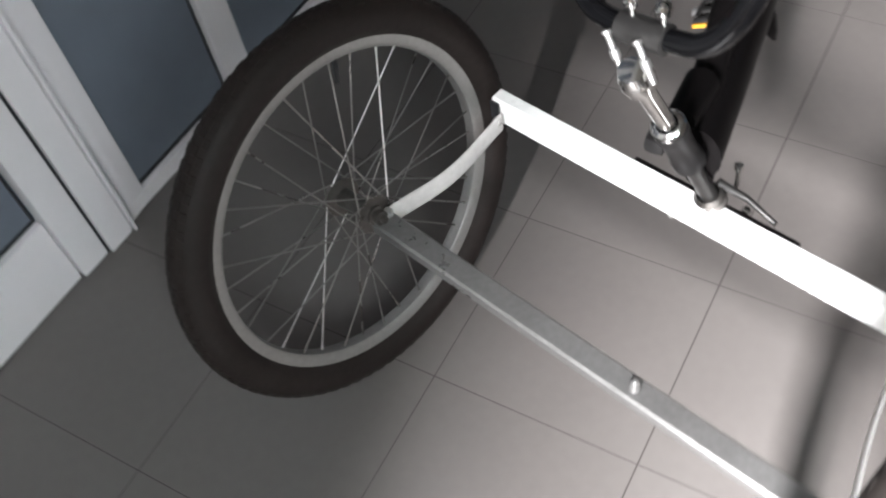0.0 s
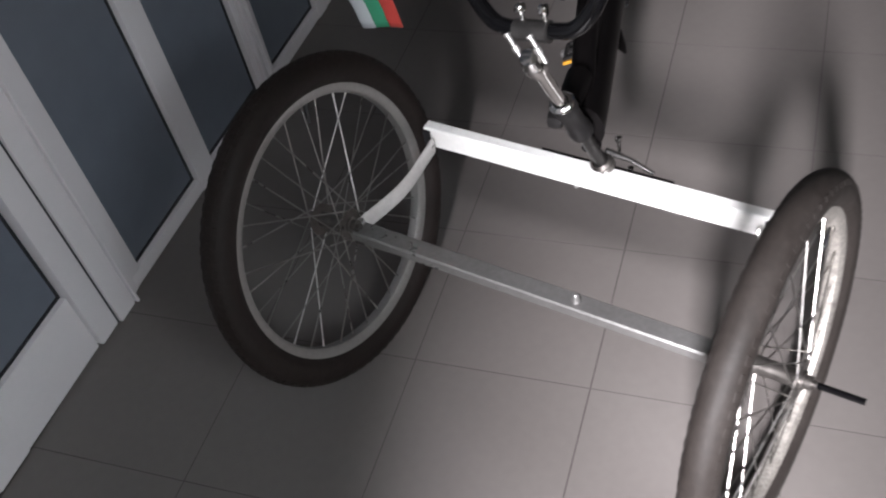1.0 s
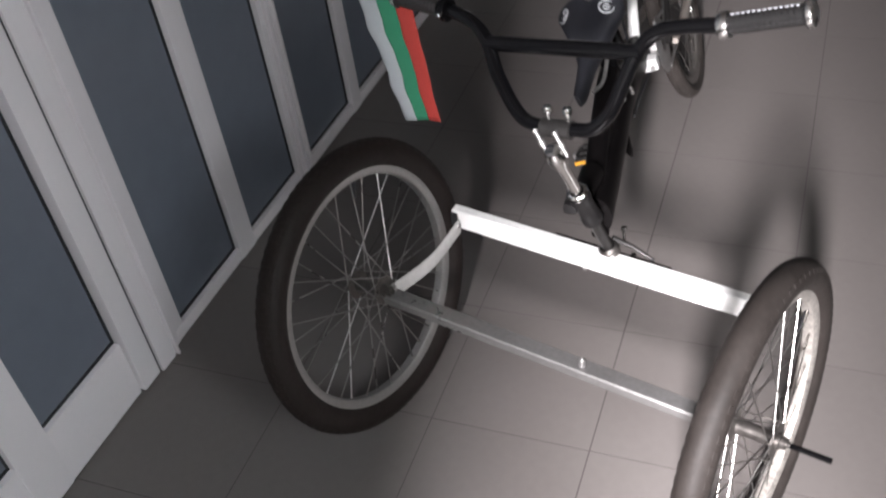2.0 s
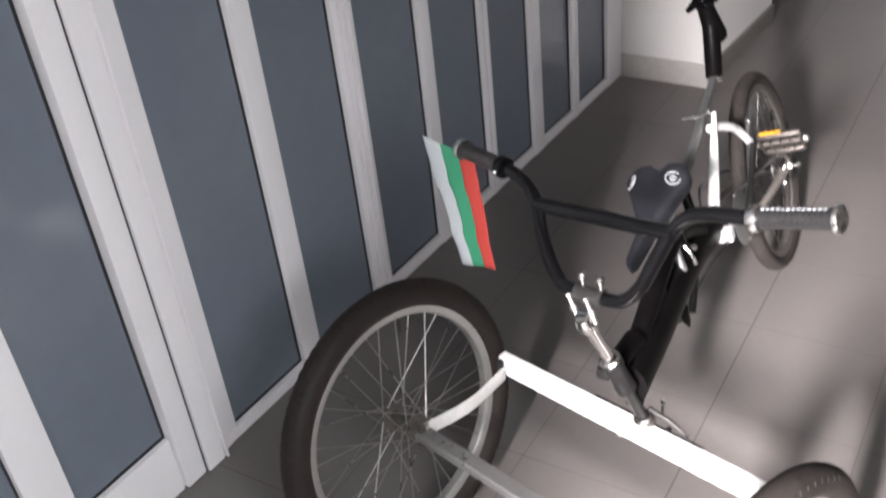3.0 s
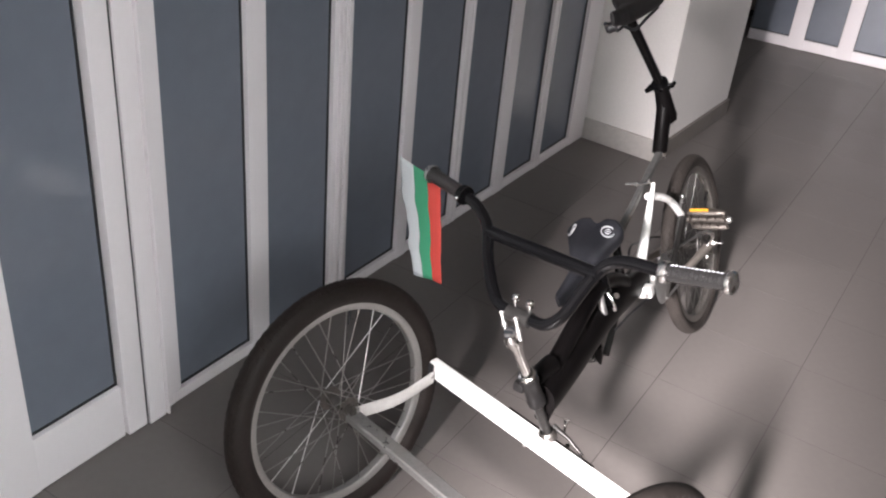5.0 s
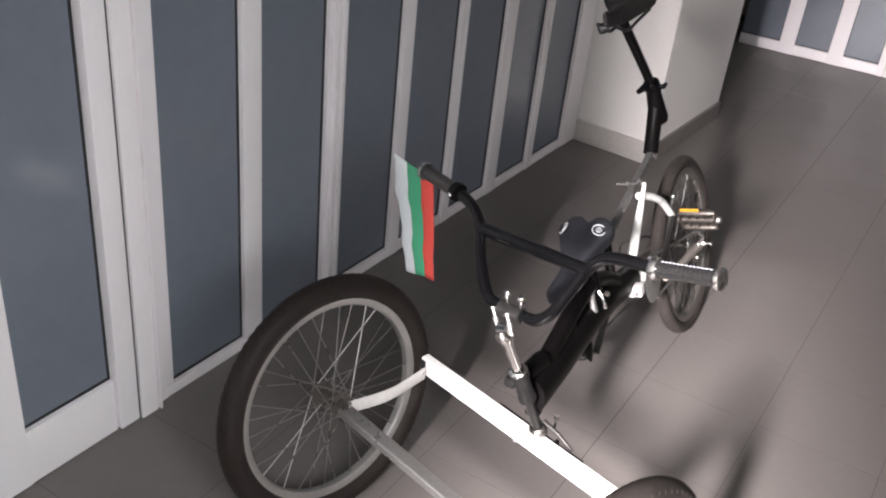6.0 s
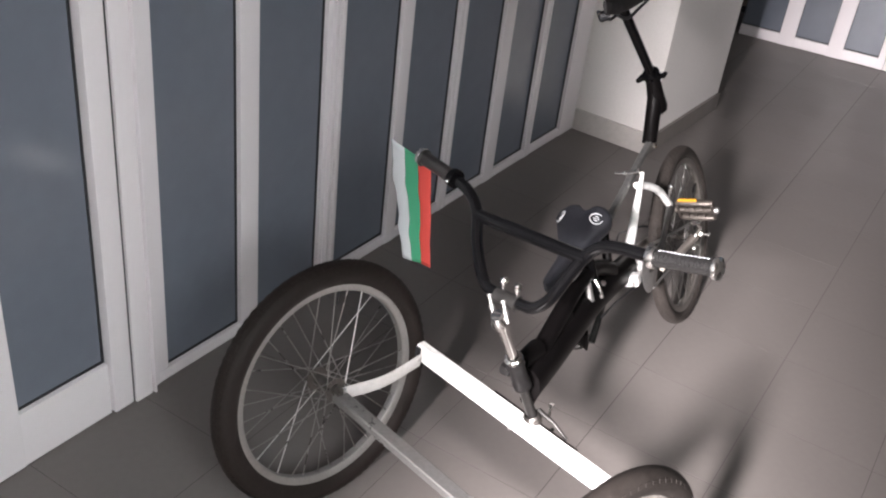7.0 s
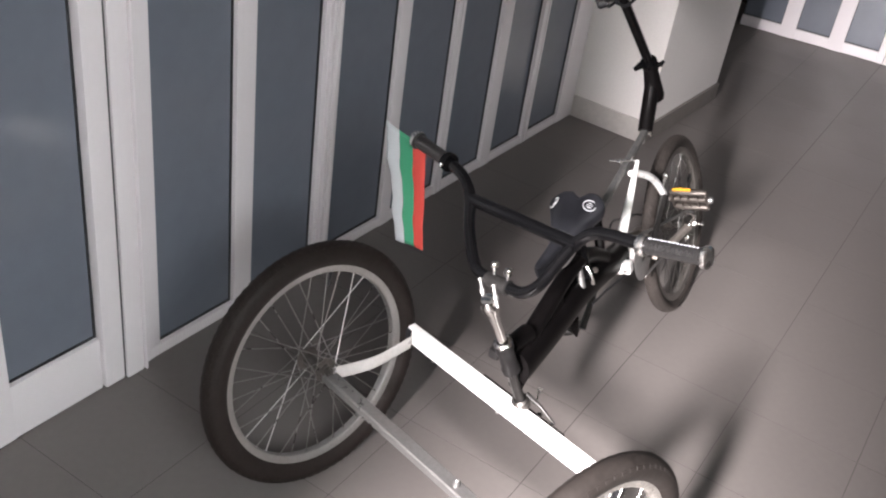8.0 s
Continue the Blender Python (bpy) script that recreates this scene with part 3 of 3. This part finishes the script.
tpart("bolt", bolt(bmesh.new(), (0.870, 0.268, 0.278), (0, -0.4, 1), 0.0065, 0.008), M_CHROME, foot)
tpart("bolt", tube(((0.884, 0.318, 0.262), (0.880, 0.330, 0.284), (0.8795, 0.331, 0.286), (0.879, 0.333, 0.292)), (0.0028, 0.0028, 0.0055, 0.0055), 10), M_CHROME, foot)

# ---- leaning rear frame, laid out along it (s), to its side (w) and up its lean (q) ----
RH = Vector((-0.128, 0.992, 0)).normalized()
RN0 = Vector((RH.y, -RH.x, 0))
LEANING = radians(18)
RV = math.cos(LEANING) * Vector((0, 0, 1)) - math.sin(LEANING) * RN0
RN = math.cos(LEANING) * RN0 + math.sin(LEANING) * Vector((0, 0, 1))
R0 = Vector((0.962, 0.28, 0))


def rf(s, w, q):
    return R0 + s * RH + w * RN + q * RV


RM = Matrix.Translation(R0) @ Matrix((RH, RN, RV)).transposed().to_4x4()

line = smooth_line((rf(0.0, 0.005, 0.386), rf(0.15, 0.000, 0.376), rf(0.40, -0.004, 0.367), rf(0.62, -0.004, 0.332)), 6)
radii = [0.0255 + 0.001 * math.sin(math.pi * k / (len(line) - 1)) for k in range(len(line))]
main = tpart("main_tube", tube(line, radii, 24, 1.42, RV), M_FRAME, None, "black enamelled oval main tube")
bm = tube((rf(-0.006, 0, 0.44), rf(0.07, 0, 0.425)), (0.017, 0.020), 16)
add_tube(bm, (rf(-0.005, 0, 0.35), rf(0.06, 0, 0.365)), (0.015, 0.018), 16)
tpart("gusset", bm, M_FRAME, main)
line = smooth_line((rf(0.03, 0, 0.405), rf(0.20, 0, 0.432), rf(0.33, 0, 0.446), rf(0.42, 0, 0.430), rf(0.50, 0.002, 0.385)), 5)
tpart("upper_tube", tube(line, 0.0185, 18), M_FRAME, main)
web = add_box(bmesh.new(), (0.02, -0.013, 0.362), (0.235, 0.013, 0.428), 0.006, RM)
tpart("web_plate", web, M_FRAME, main)
tpart("peg", tube((rf(0.300, 0.0, 0.330), rf(0.302, 0.0, 0.300), rf(0.306, 0.0, 0.282)), (0.012, 0.009, 0.003), 10), M_FRAME, main)
tpart("latch", tube(smooth_line((rf(0.362, 0.016, 0.430), rf(0.358, 0.025, 0.416), rf(0.358, 0.029, 0.400), rf(0.360, 0.029, 0.388))), 0.0030, 10, 1.4, RN), M_CAP, main, "chrome folding latch")
tpart("bolt", bolt(bmesh.new(), rf(0.398, 0.018, 0.402), RN + RV - RH, 0.0080, 0.010), M_CAP, main)

# seat tube, stays, bottom bracket
seat_tube = tpart("seat_tube", tube((rf(0.648, -0.018, 0.268), rf(0.649, -0.015, 0.30), rf(0.653, -0.009, 0.36), rf(0.668, 0.020, 0.48), rf(0.678, 0.039, 0.560)), (0.0140, 0.0140, 0.0132, 0.0090, 0.0042), 18), M_WHITE, None,
                  "white tapered seat tube")
bm = lathe([(0, -0.038), (0.012, -0.038), (0.0215, -0.036), (0.0215, 0.036), (0.012, 0.038), (0, 0.038)], along(rf(0.652, 0, 0.318), rf(0.652, 1, 0.318)), 24)
tpart("bottom_bracket", bm, M_WHITE, seat_tube)
for side in (1, -1):
    line = (rf(0.68, 0.064 * side, 0.303), rf(0.83, 0.063 * side, 0.273), rf(1.006, 0.054 * side, 0.236))
    tpart("chain_stay", tube(line, (0.0068, 0.0092, 0.0118), 14), M_STAY, seat_tube, "tan painted metal stay")
line = smooth_line((rf(0.670, 0.022, 0.528), rf(0.70, 0.028, 0.516), rf(0.745, 0.038, 0.492), rf(0.792, 0.041, 0.458), rf(0.834, 0.046, 0.408)), 6)
radii = [0.0080, 0.0088] + [0.0094] * (len(line) - 2)
tpart("seat_stay", tube(line, radii, 14), M_WHITE, seat_tube, "bent white stay")
tpart("brake_arm", tube((rf(0.838, 0.047, 0.420), rf(0.80, 0.049, 0.386), rf(0.75, 0.051, 0.355), rf(0.67, 0.050, 0.323)), (0.0042, 0.0050, 0.0050, 0.0050), 10, 1.4, RN), M_STRIP, seat_tube, "grey steel brake arm")
bm = tube((rf(0.833, 0.048, 0.420), rf(0.834, 0.053, 0.458)), 0.0042, 10)
bolt(bm, rf(0.834, 0.053, 0.454), RV, 0.0066, 0.008)
tpart("brake_bolt", bm, M_CAP, seat_tube)
bm = tube((rf(0.675, -0.030, 0.557), rf(0.675, -0.008, 0.556), rf(0.675, 0.012, 0.558), rf(0.675, 0.030, 0.562)), (0.0030, 0.0042, 0.0036, 0.0036), 10)
bolt(bm, rf(0.675, -0.006, 0.556), RN, 0.0075, 0.006)
bolt(bm, rf(0.675, 0.026, 0.562), RN, 0.0075, 0.007)
tpart("clamp_lever", bm, M_CAP, seat_tube, "chrome quick-release lever")

tpart("stand_rod", tube((rf(0.40, 0.004, 0.312), rf(0.50, 0.002, 0.296), rf(0.652, 0.0, 0.262)), 0.0032, 8), M_PLASTIC, None, "thin black rod under the main tube")
line = smooth_line((rf(0.520, 0.010, 0.420), rf(0.577, 0.0, 0.440), rf(0.68, -0.012, 0.402), rf(0.774, -0.010, 0.372), rf(0.85, 0.0, 0.330)), 6)
tpart("brake_cable", tube(line, 0.0026, 8), M_PLASTIC, None, "thin black brake cable")
lug = tpart("bracket_lug", add_box(bmesh.new(), (0.562, -0.004, 0.309), (0.590, 0.041, 0.337), 0.005, RM), M_WHITE, None, "white bottom bracket lug")
tpart("bolt", bolt(bmesh.new(), rf(0.562, 0.030, 0.318), -RH, 0.0058, 0.007), M_STEEL, lug)
tpart("bolt", bolt(bmesh.new(), rf(0.562, 0.006, 0.326), -RH, 0.0045, 0.006), M_DARK, lug)
tpart("post_sleeve", tube((rf(0.334, 0.012, 0.392), rf(0.338, 0.010, 0.428), rf(0.342, 0.006, 0.456)), (0.0095, 0.0068, 0.0055), 14), M_STEEL, main, "grey steel post sleeve")

# rear wheel with its sprocket
rear = wheel("rear_wheel", rf(1.003, 0.015, 0.2435), RN, 0.247, 0.2105, "spoked rear wheel with a black tyre", turn=0.15, rim_metal=M_REAR_RIM, rubber=M_REAR_LIT, tread=0.0006, rows=((-62, 0), (-36, 1), (-12, 0), (12, 1), (36, 0), (62, 1)))
bm = lathe([(0.012, 0.034), (0.030, 0.034), (0.034, 0.036), (0.034, 0.038), (0.030, 0.040), (0.012, 0.040)], along(rf(1.003, 0, 0.2455), rf(1.003, 1, 0.2455)), 24)
tpart("sprocket", bm, M_STEEL, rear)
bm = bolt(bmesh.new(), rf(1.003, 0.064, 0.248), RN, 0.0085, 0.014)
add_tube(bm, (rf(1.003, 0.06, 0.248), rf(1.003, 0.092, 0.249)), 0.0040, 10)
add_tube(bm, [rf(1.003, w, 0.249) for w in (0.090, 0.092, 0.097, 0.099)], (0.0030, 0.0062, 0.0062, 0.0030), 12)
tpart("axle_nut", bm, M_CAP, rear, "chrome axle nut")
line = smooth_line((rf(0.960, 0.058, 0.297), rf(0.970, 0.067, 0.297), rf(0.980, 0.0745, 0.288), rf(0.988, 0.076, 0.273), rf(0.990, 0.066, 0.257), rf(0.984, 0.058, 0.246)))
tpart("hook", tube(line, 0.0054, 12), M_CAP, rear, "bent chrome chain tensioner hook")
tpart("bolt", bolt(bmesh.new(), rf(1.000, 0.046, 0.206), RN, 0.0070, 0.010), M_CAP, rear)


# crank, pedals and chain
def pedal(s, q, w0, side, tilt, y0, y1, metal=M_PEDAL):
    m = RM @ Matrix.Translation((s, w0, q)) @ Matrix.Rotation(radians(tilt), 4, "Y")
    if side < 0:
        m = m @ Matrix.Scale(-1, 4, (0, 1, 0))
    p = tpart("pedal", tube((m @ Vector((0, 0, 0)), m @ Vector((0, 0.095, 0))), 0.0085, 12), metal, None, "worn metal and plastic pedal")
    for x in (-0.034, 0.026):
        line = [m @ Vector(v) for v in ((x + 0.004, 0.006, 0), (x + 0.004, 0.020, 0), (x + 0.004, 0.086, 0), (x + 0.004, 0.098, 0))]
        tpart("cage_bar", tube(line, (0.005, 0.0078, 0.0078, 0.005), 12, 1.25, m.to_3x3() @ Vector((0, 0, 1))), metal, p)
    for y in (0.006, 0.092):
        tpart("cage_end", add_box(bmesh.new(), (-0.0255, y, -0.009), (0.0255, y + 0.007, 0.009), 0.003, m), metal, p)
    for y in (0.028, 0.049, 0.070):
        tpart("cage_rib", add_box(bmesh.new(), (-0.0255, y, -0.006), (0.0255, y + 0.004, 0.006), 0.0015, m), metal, p)
    tpart("dust_cap", lathe([(0, 0.110), (0.005, 0.1095), (0.0080, 0.107), (0.0088, 0.102), (0.0088, 0.098), (0, 0.098)], m @ Matrix.Rotation(radians(-90), 4, "X"), 14), M_STEEL, p, "dull steel dust cap")
    tpart("reflector", add_box(bmesh.new(), (-0.0420, y0, -0.0034), (-0.0370, y1, 0.0034), 0.001, m), M_AMBER, p, "amber reflector")


crank = tpart("chainring", lathe([(0.015, 0.040), (0.058, 0.041), (0.062, 0.043), (0.058, 0.045), (0.015, 0.046)], along(rf(0.652, 0, 0.318), rf(0.652, 1, 0.318)), 40), M_STEEL, None, "grey steel chainring")
tpart("crank_arm", tube((rf(0.652, 0.056, 0.318), rf(0.725, 0.060, 0.366), rf(0.802, 0.062, 0.416)), (0.0085, 0.0062, 0.0075), 14, 0.7), M_COLUMN, crank, "dull crank arm")
tpart("crank_arm", tube((rf(0.652, -0.050, 0.318), rf(0.57, -0.058, 0.250), rf(0.494, -0.068, 0.184)), (0.0105, 0.0075, 0.0090), 14, 0.7), M_COLUMN, crank, "dull crank arm")
pedal(0.802, 0.410, 0.072, 1, 59, 0.014, 0.060)
pedal(0.494, 0.184, -0.076, -1, 8, 0.074, 0.098, M_COLUMN)
bm = tube((rf(0.640, 0.043, 0.378), rf(1.0, 0.043, 0.279)), 0.0035, 6)
add_tube(bm, (rf(0.660, 0.043, 0.258), rf(1.003, 0.043, 0.212)), 0.0035, 6)
tpart("chain", bm, M_STEEL, None, "oily steel chain")


# ---- saddles ----
def saddle(name, m, long, wide, parent, label, emblems=False, cover=None):
    """Nose at the origin, long along x, two lobes at the rear; the x axis of m runs from nose to rear."""
    bm = bmesh.new()
    rings = []
    n, seg = 22, 24
    for k in range(n + 1):
        t = k / n
        x = long * t
        w = wide * (0.072 + 0.076 * t + 0.355 * max(0, (t - 0.34) / 0.48) ** 1.2 if t < 0.82 else 0.5 * math.sqrt(max(0.0, 1 - ((t - 0.80) / 0.215) ** 2)) + 0.008)
        w = min(w, wide * 0.5)
        if t < 0.08:
            w *= math.sqrt(max(0.05, 1 - ((0.08 - t) / 0.085) ** 2))
        lift = 0.010 * math.sin(math.pi * min(1, t * 1.1)) * -1 + 0.014 * max(0, t - 0.5)
        deep = 0.017 + 0.027 * t
        if t > 0.92 or t < 0.04:
            deep *= 0.75
        ring = []
        for j in range(seg):
            a = 2 * math.pi * j / seg
            c, s = math.cos(a), math.sin(a)
            y = w * math.copysign(abs(c) ** 0.8, c)
            z = (0.016 if s > 0 else deep) * math.copysign(abs(s) ** 0.75, s)
            groove = 0.010 * max(0, t - 0.45) * math.exp(-(y / 0.016) ** 2) if s > 0 else 0
            ring.append(bm.verts.new(m @ Vector((x - (0.022 * math.exp(-(y / 0.02) ** 2) if t > 0.93 else 0), y, z + lift - 2.0 * groove))))
        rings.append(ring)
    for r0, r1 in zip(rings, rings[1:]):
        for j in range(seg):
            bm.faces.new((r0[j], r0[(j + 1) % seg], r1[(j + 1) % seg], r1[j]))
    bm.faces.new(rings[0])
    bm.faces.new(rings[-1][::-1])
    ob = tpart(name, bm, cover or M_SADDLE, parent, label)
    for side in (-1, 1):
        tpart("saddle_rail", tube([m @ Vector(p) for p in smooth_line(((long * 0.18, 0.010 * side, -0.030), (long * 0.35, 0.020 * side, -0.048), (long * 0.7, 0.022 * side, -0.048), (long * 0.88, 0.040 * side, -0.034)))], 0.0036, 8),
                  M_PLASTIC if cover else M_STEEL, ob)
        if emblems:
            out, tip, up = (0.0452, 42, 0.0152) if side > 0 else (0.036, 24, 0.0155)
            e = m @ Matrix.Translation((long * 0.80, out * side, up)) @ Matrix.Rotation(radians(-7), 4, "Y") @ Matrix.Rotation(radians(-tip * side), 4, "X")
            tpart("emblem", lathe([(0.0130, 0), (0.0130, 0.0022), (0.0147, 0.0022), (0.0147, 0)], e, 28, True), M_EMBLEM, ob, "pale printed ring")
            b = lathe([(0, 0.0008), (0.0068, 0.0008), (0.0068, 0.0022), (0, 0.0022)], e, 20)
            tpart("emblem", b, M_EMBLEM, ob, "pale printed disc")
            b = bmesh.new()
            for x in (-0.004, 0.001):
                add_box(b, (x, -0.006, 0.0020), (x + 0.0026, 0.006, 0.0028), 0, e)
            tpart("emblem", b, M_SADDLE, ob)
    return ob


sx = (rf(0.41, 0.006, 0.580) - rf(0.163, -0.008, 0.514)).normalized()
sy = (RN * -1 - sx * (RN * -1).dot(sx)).normalized()
m = Matrix.Translation(rf(0.163, -0.008, 0.512)) @ Matrix((sx, sy, sx.cross(sy))).transposed().to_4x4()
low = saddle("lower_saddle", m, 0.258, 0.130, None, "small dark padded saddle with two pale round emblems", True)
tpart("seat_post", tube((rf(0.375, 0.004, 0.40), rf(0.362, 0.003, 0.50), rf(0.350, 0, 0.545)), (0.017, 0.015, 0.012), 16), M_BLACK, low)

# tall post: perforated silver bar, black elbow, clamp, black tube, saddle
P0, P1, P2, P3, P4 = rf(0.605, -0.004, 0.512), rf(0.835, 0.016, 0.590), rf(0.885, 0.024, 0.655), rf(0.880, 0.016, 0.735), rf(0.735, 0.021, 0.905)
P0 = P0 - (P1 - P0) * 0.42
m = along(P0, P1)
up = m.inverted().to_3x3() @ RV
post_m = m @ Matrix.Rotation(-math.atan2(up.x, up.y), 4, "Z")
post = tpart("post_bar", square_tube(post_m, (P1 - P0).length, 0.0076, 0.0078, 0.0014), M_STRIP, None, "perforated silver steel bar")
bm = bmesh.new()
for k in range(11):
    z = 0.03 + 0.028 * k
    add_lathe(bm, [(0, 0), (0.0042, 0), (0.0042, 0.0006), (0, 0.0006)], post_m @ Matrix.Translation((0.0077, 0, z)) @ Matrix.Rotation(radians(90), 4, "Y"), 10)
tagged(tpart("bar_hole", bm, M_GASKET, post), kind="stuff")
tpart("mast", tube((rf(0.485, 0.002, 0.385), P0 + (P1 - P0) * 0.03), (0.012, 0.010), 14), M_FRAME, post, "black steel mast foot")
bm = bolt(bmesh.new(), P1 + RN * 0.012 - (P1 - P0).normalized() * 0.03, RN, 0.008, 0.010)
tpart("bolt", bm, M_CHROME, post)
line = (P3, P3.lerp(P2, 0.5), P2, P2 + (P2 - P3) * 0.16, P2 + (P2 - P3) * 0.24)
elbow = tpart("elbow", tube(line, (0.0175, 0.0195, 0.0225, 0.019, 0.009), 18), M_FRAME, None, "black steel elbow")
line = (P3.lerp(P2, 0.05) - RN * 0.003, P3.lerp(P2, 0.72) - RN * 0.004 - RH * 0.003, P1 - (P1 - P0).normalized() * 0.02)
tpart("lower_sleeve", tube(line, (0.015, 0.0195, 0.0185), 18), M_FRAME, elbow)
bm = tube((P3 - (P4 - P3).normalized() * 0.012, P3 + (P4 - P3).normalized() * 0.014), 0.021, 20)
add_tube(bm, (P3 - RN * 0.030, P3 + RN * 0.030), (0.0055, 0.0065), 10)
add_tube(bm, (P3 + RN * 0.028, P3 + RN * 0.036 + RV * 0.008), (0.0065, 0.0045), 10)
add_tube(bm, (P3 - RN * 0.020, P3 - RN * 0.040 - RV * 0.012), (0.010, 0.006), 10)
tpart("post_clamp", bm, M_BLACK, elbow, "black post clamp with a lever")
tpart("upper_post", tube((P3, P4, P4 + (P4 - P3) * 0.25), 0.0118, 18), M_BLACK, None, "black enamelled seat post")
top = P4 + (P4 - P3) * 0.28
sx = (RH * 0.985 + RV * 0.05).normalized()
m = Matrix.Translation(top + RV * 0.028 - sx * 0.105) @ Matrix((sx, RN * -1, sx.cross(RN * -1))).transposed().to_4x4()
high = saddle("upper_saddle", m, 0.215, 0.130, None, "black padded saddle on the tall post", cover=M_WORN)
bm = bmesh.new()
add_tube(bm, (top - sx * 0.040 - RN * 0.022 - RV * 0.006, top - sx * 0.046 - RN * 0.036 - RV * 0.008, top - sx * 0.048 - RN * 0.041 - RV * 0.009), (0.012, 0.0125, 0.008), 14)
tpart("saddle_clip", bm, M_PLASTIC, high)
tpart("clip_screw", bolt(bmesh.new(), top - sx * 0.058 - RN * 0.034 + RV * 0.004, RV - sx, 0.005, 0.006), M_CHROME, high)

# ---- flag ----
flag = holder("flag", (0.48, 0.36, 0.44))
FTL, FTR, FBL, FBR = Vector((0.428, 0.327, 0.727)), Vector((0.516, 0.352, 0.684)), Vector((0.472, 0.347, 0.456)), Vector((0.536, 0.361, 0.450))
across = FTR - FTL
for k, (name, mat, lab) in enumerate((("white_stripe", M_FWHITE, "white stripe"), ("green_stripe", M_FGREEN, "green stripe"), ("red_stripe", M_FRED, "red stripe"))):
    bm = bmesh.new()
    nx, ny = 8, 22
    grid = []
    wave_n = across.normalized().cross(Vector((0, 0, 1)))
    for j in range(ny + 1):
        row = []
        for i in range(nx + 1):
            a = (k + i / nx) / 3
            d = j / ny * 0.222
            off = 0.0022 * math.sin(d * 34 + a * 2.2) * (0.6 + d * 2) + 0.002 * math.sin(a * 7.5 + 0.5)
            p = (FTL.lerp(FTR, a)).lerp(FBL.lerp(FBR, a), d / 0.222) + wave_n * off + across * ((0.026 * math.sin(d * 62 + 0.6) + 0.014 * math.sin(d * 131 + 1.9)) * (1 - 0.75 * a))
            row.append(bm.verts.new(p - Vector((0.48, 0.36, 0.44))))
        grid.append(row)
    for r0, r1 in zip(grid, grid[1:]):
        for i in range(nx):
            bm.faces.new((r0[i], r0[i + 1], r1[i + 1], r1[i]))
    ob = part(name, bm, mat, flag, lab)
    sol = ob.modifiers.new("thickness", "SOLIDIFY")
    sol.thickness = 0.0007
tagged(flag, "small white, green and red paper flag on the handlebar grip", "flag")

tagged(trike, "home-built tricycle of white and black steel with two front wheels", "tricycle")

# ---- floor tiles ----
TURNED = Matrix.Translation((0.876, 0.356, 0)) @ Matrix.Rotation(radians(1.9), 4, "Z")
half = METRES_PER_TILE / 2
bm = bmesh.new()
lo = [bm.verts.new((x, y, -0.0012)) for x, y in ((-half + 0.0007, -half + 0.0007), (half - 0.0007, -half + 0.0007), (half - 0.0007, half - 0.0007), (-half + 0.0007, half - 0.0007))]
hi = [bm.verts.new((v.co.x * 0.9995, v.co.y * 0.9995, 0)) for v in lo]
bm.faces.new(hi)
for k in range(4):
    bm.faces.new((lo[k], lo[(k + 1) % 4], hi[(k + 1) % 4], hi[k]))
tile_mesh = mesh_of("tile", bm, M_TILE, False)
for i in range(-3, 7):
    for j in range(-10, 13):
        x, y = (i + 0.5) * METRES_PER_TILE + (0.0008 if i >= 0 else 0.0), (j + 0.5) * METRES_PER_TILE
        p = TURNED @ Vector((x, y, 0))
        if not (-0.2 < p.x < EAST + 0.16 and SOUTH - 0.2 < p.y < 4.2):
            continue
        t = new("tile", tile_mesh)
        t.parent = floor
        t.matrix_local = Matrix.Translation((0, 0, random.uniform(-0.00008, 0.00008))) @ TURNED @ Matrix.Translation((x, y, 0)) @ Matrix.Rotation(radians(90 * random.randrange(4)), 4, "Z")
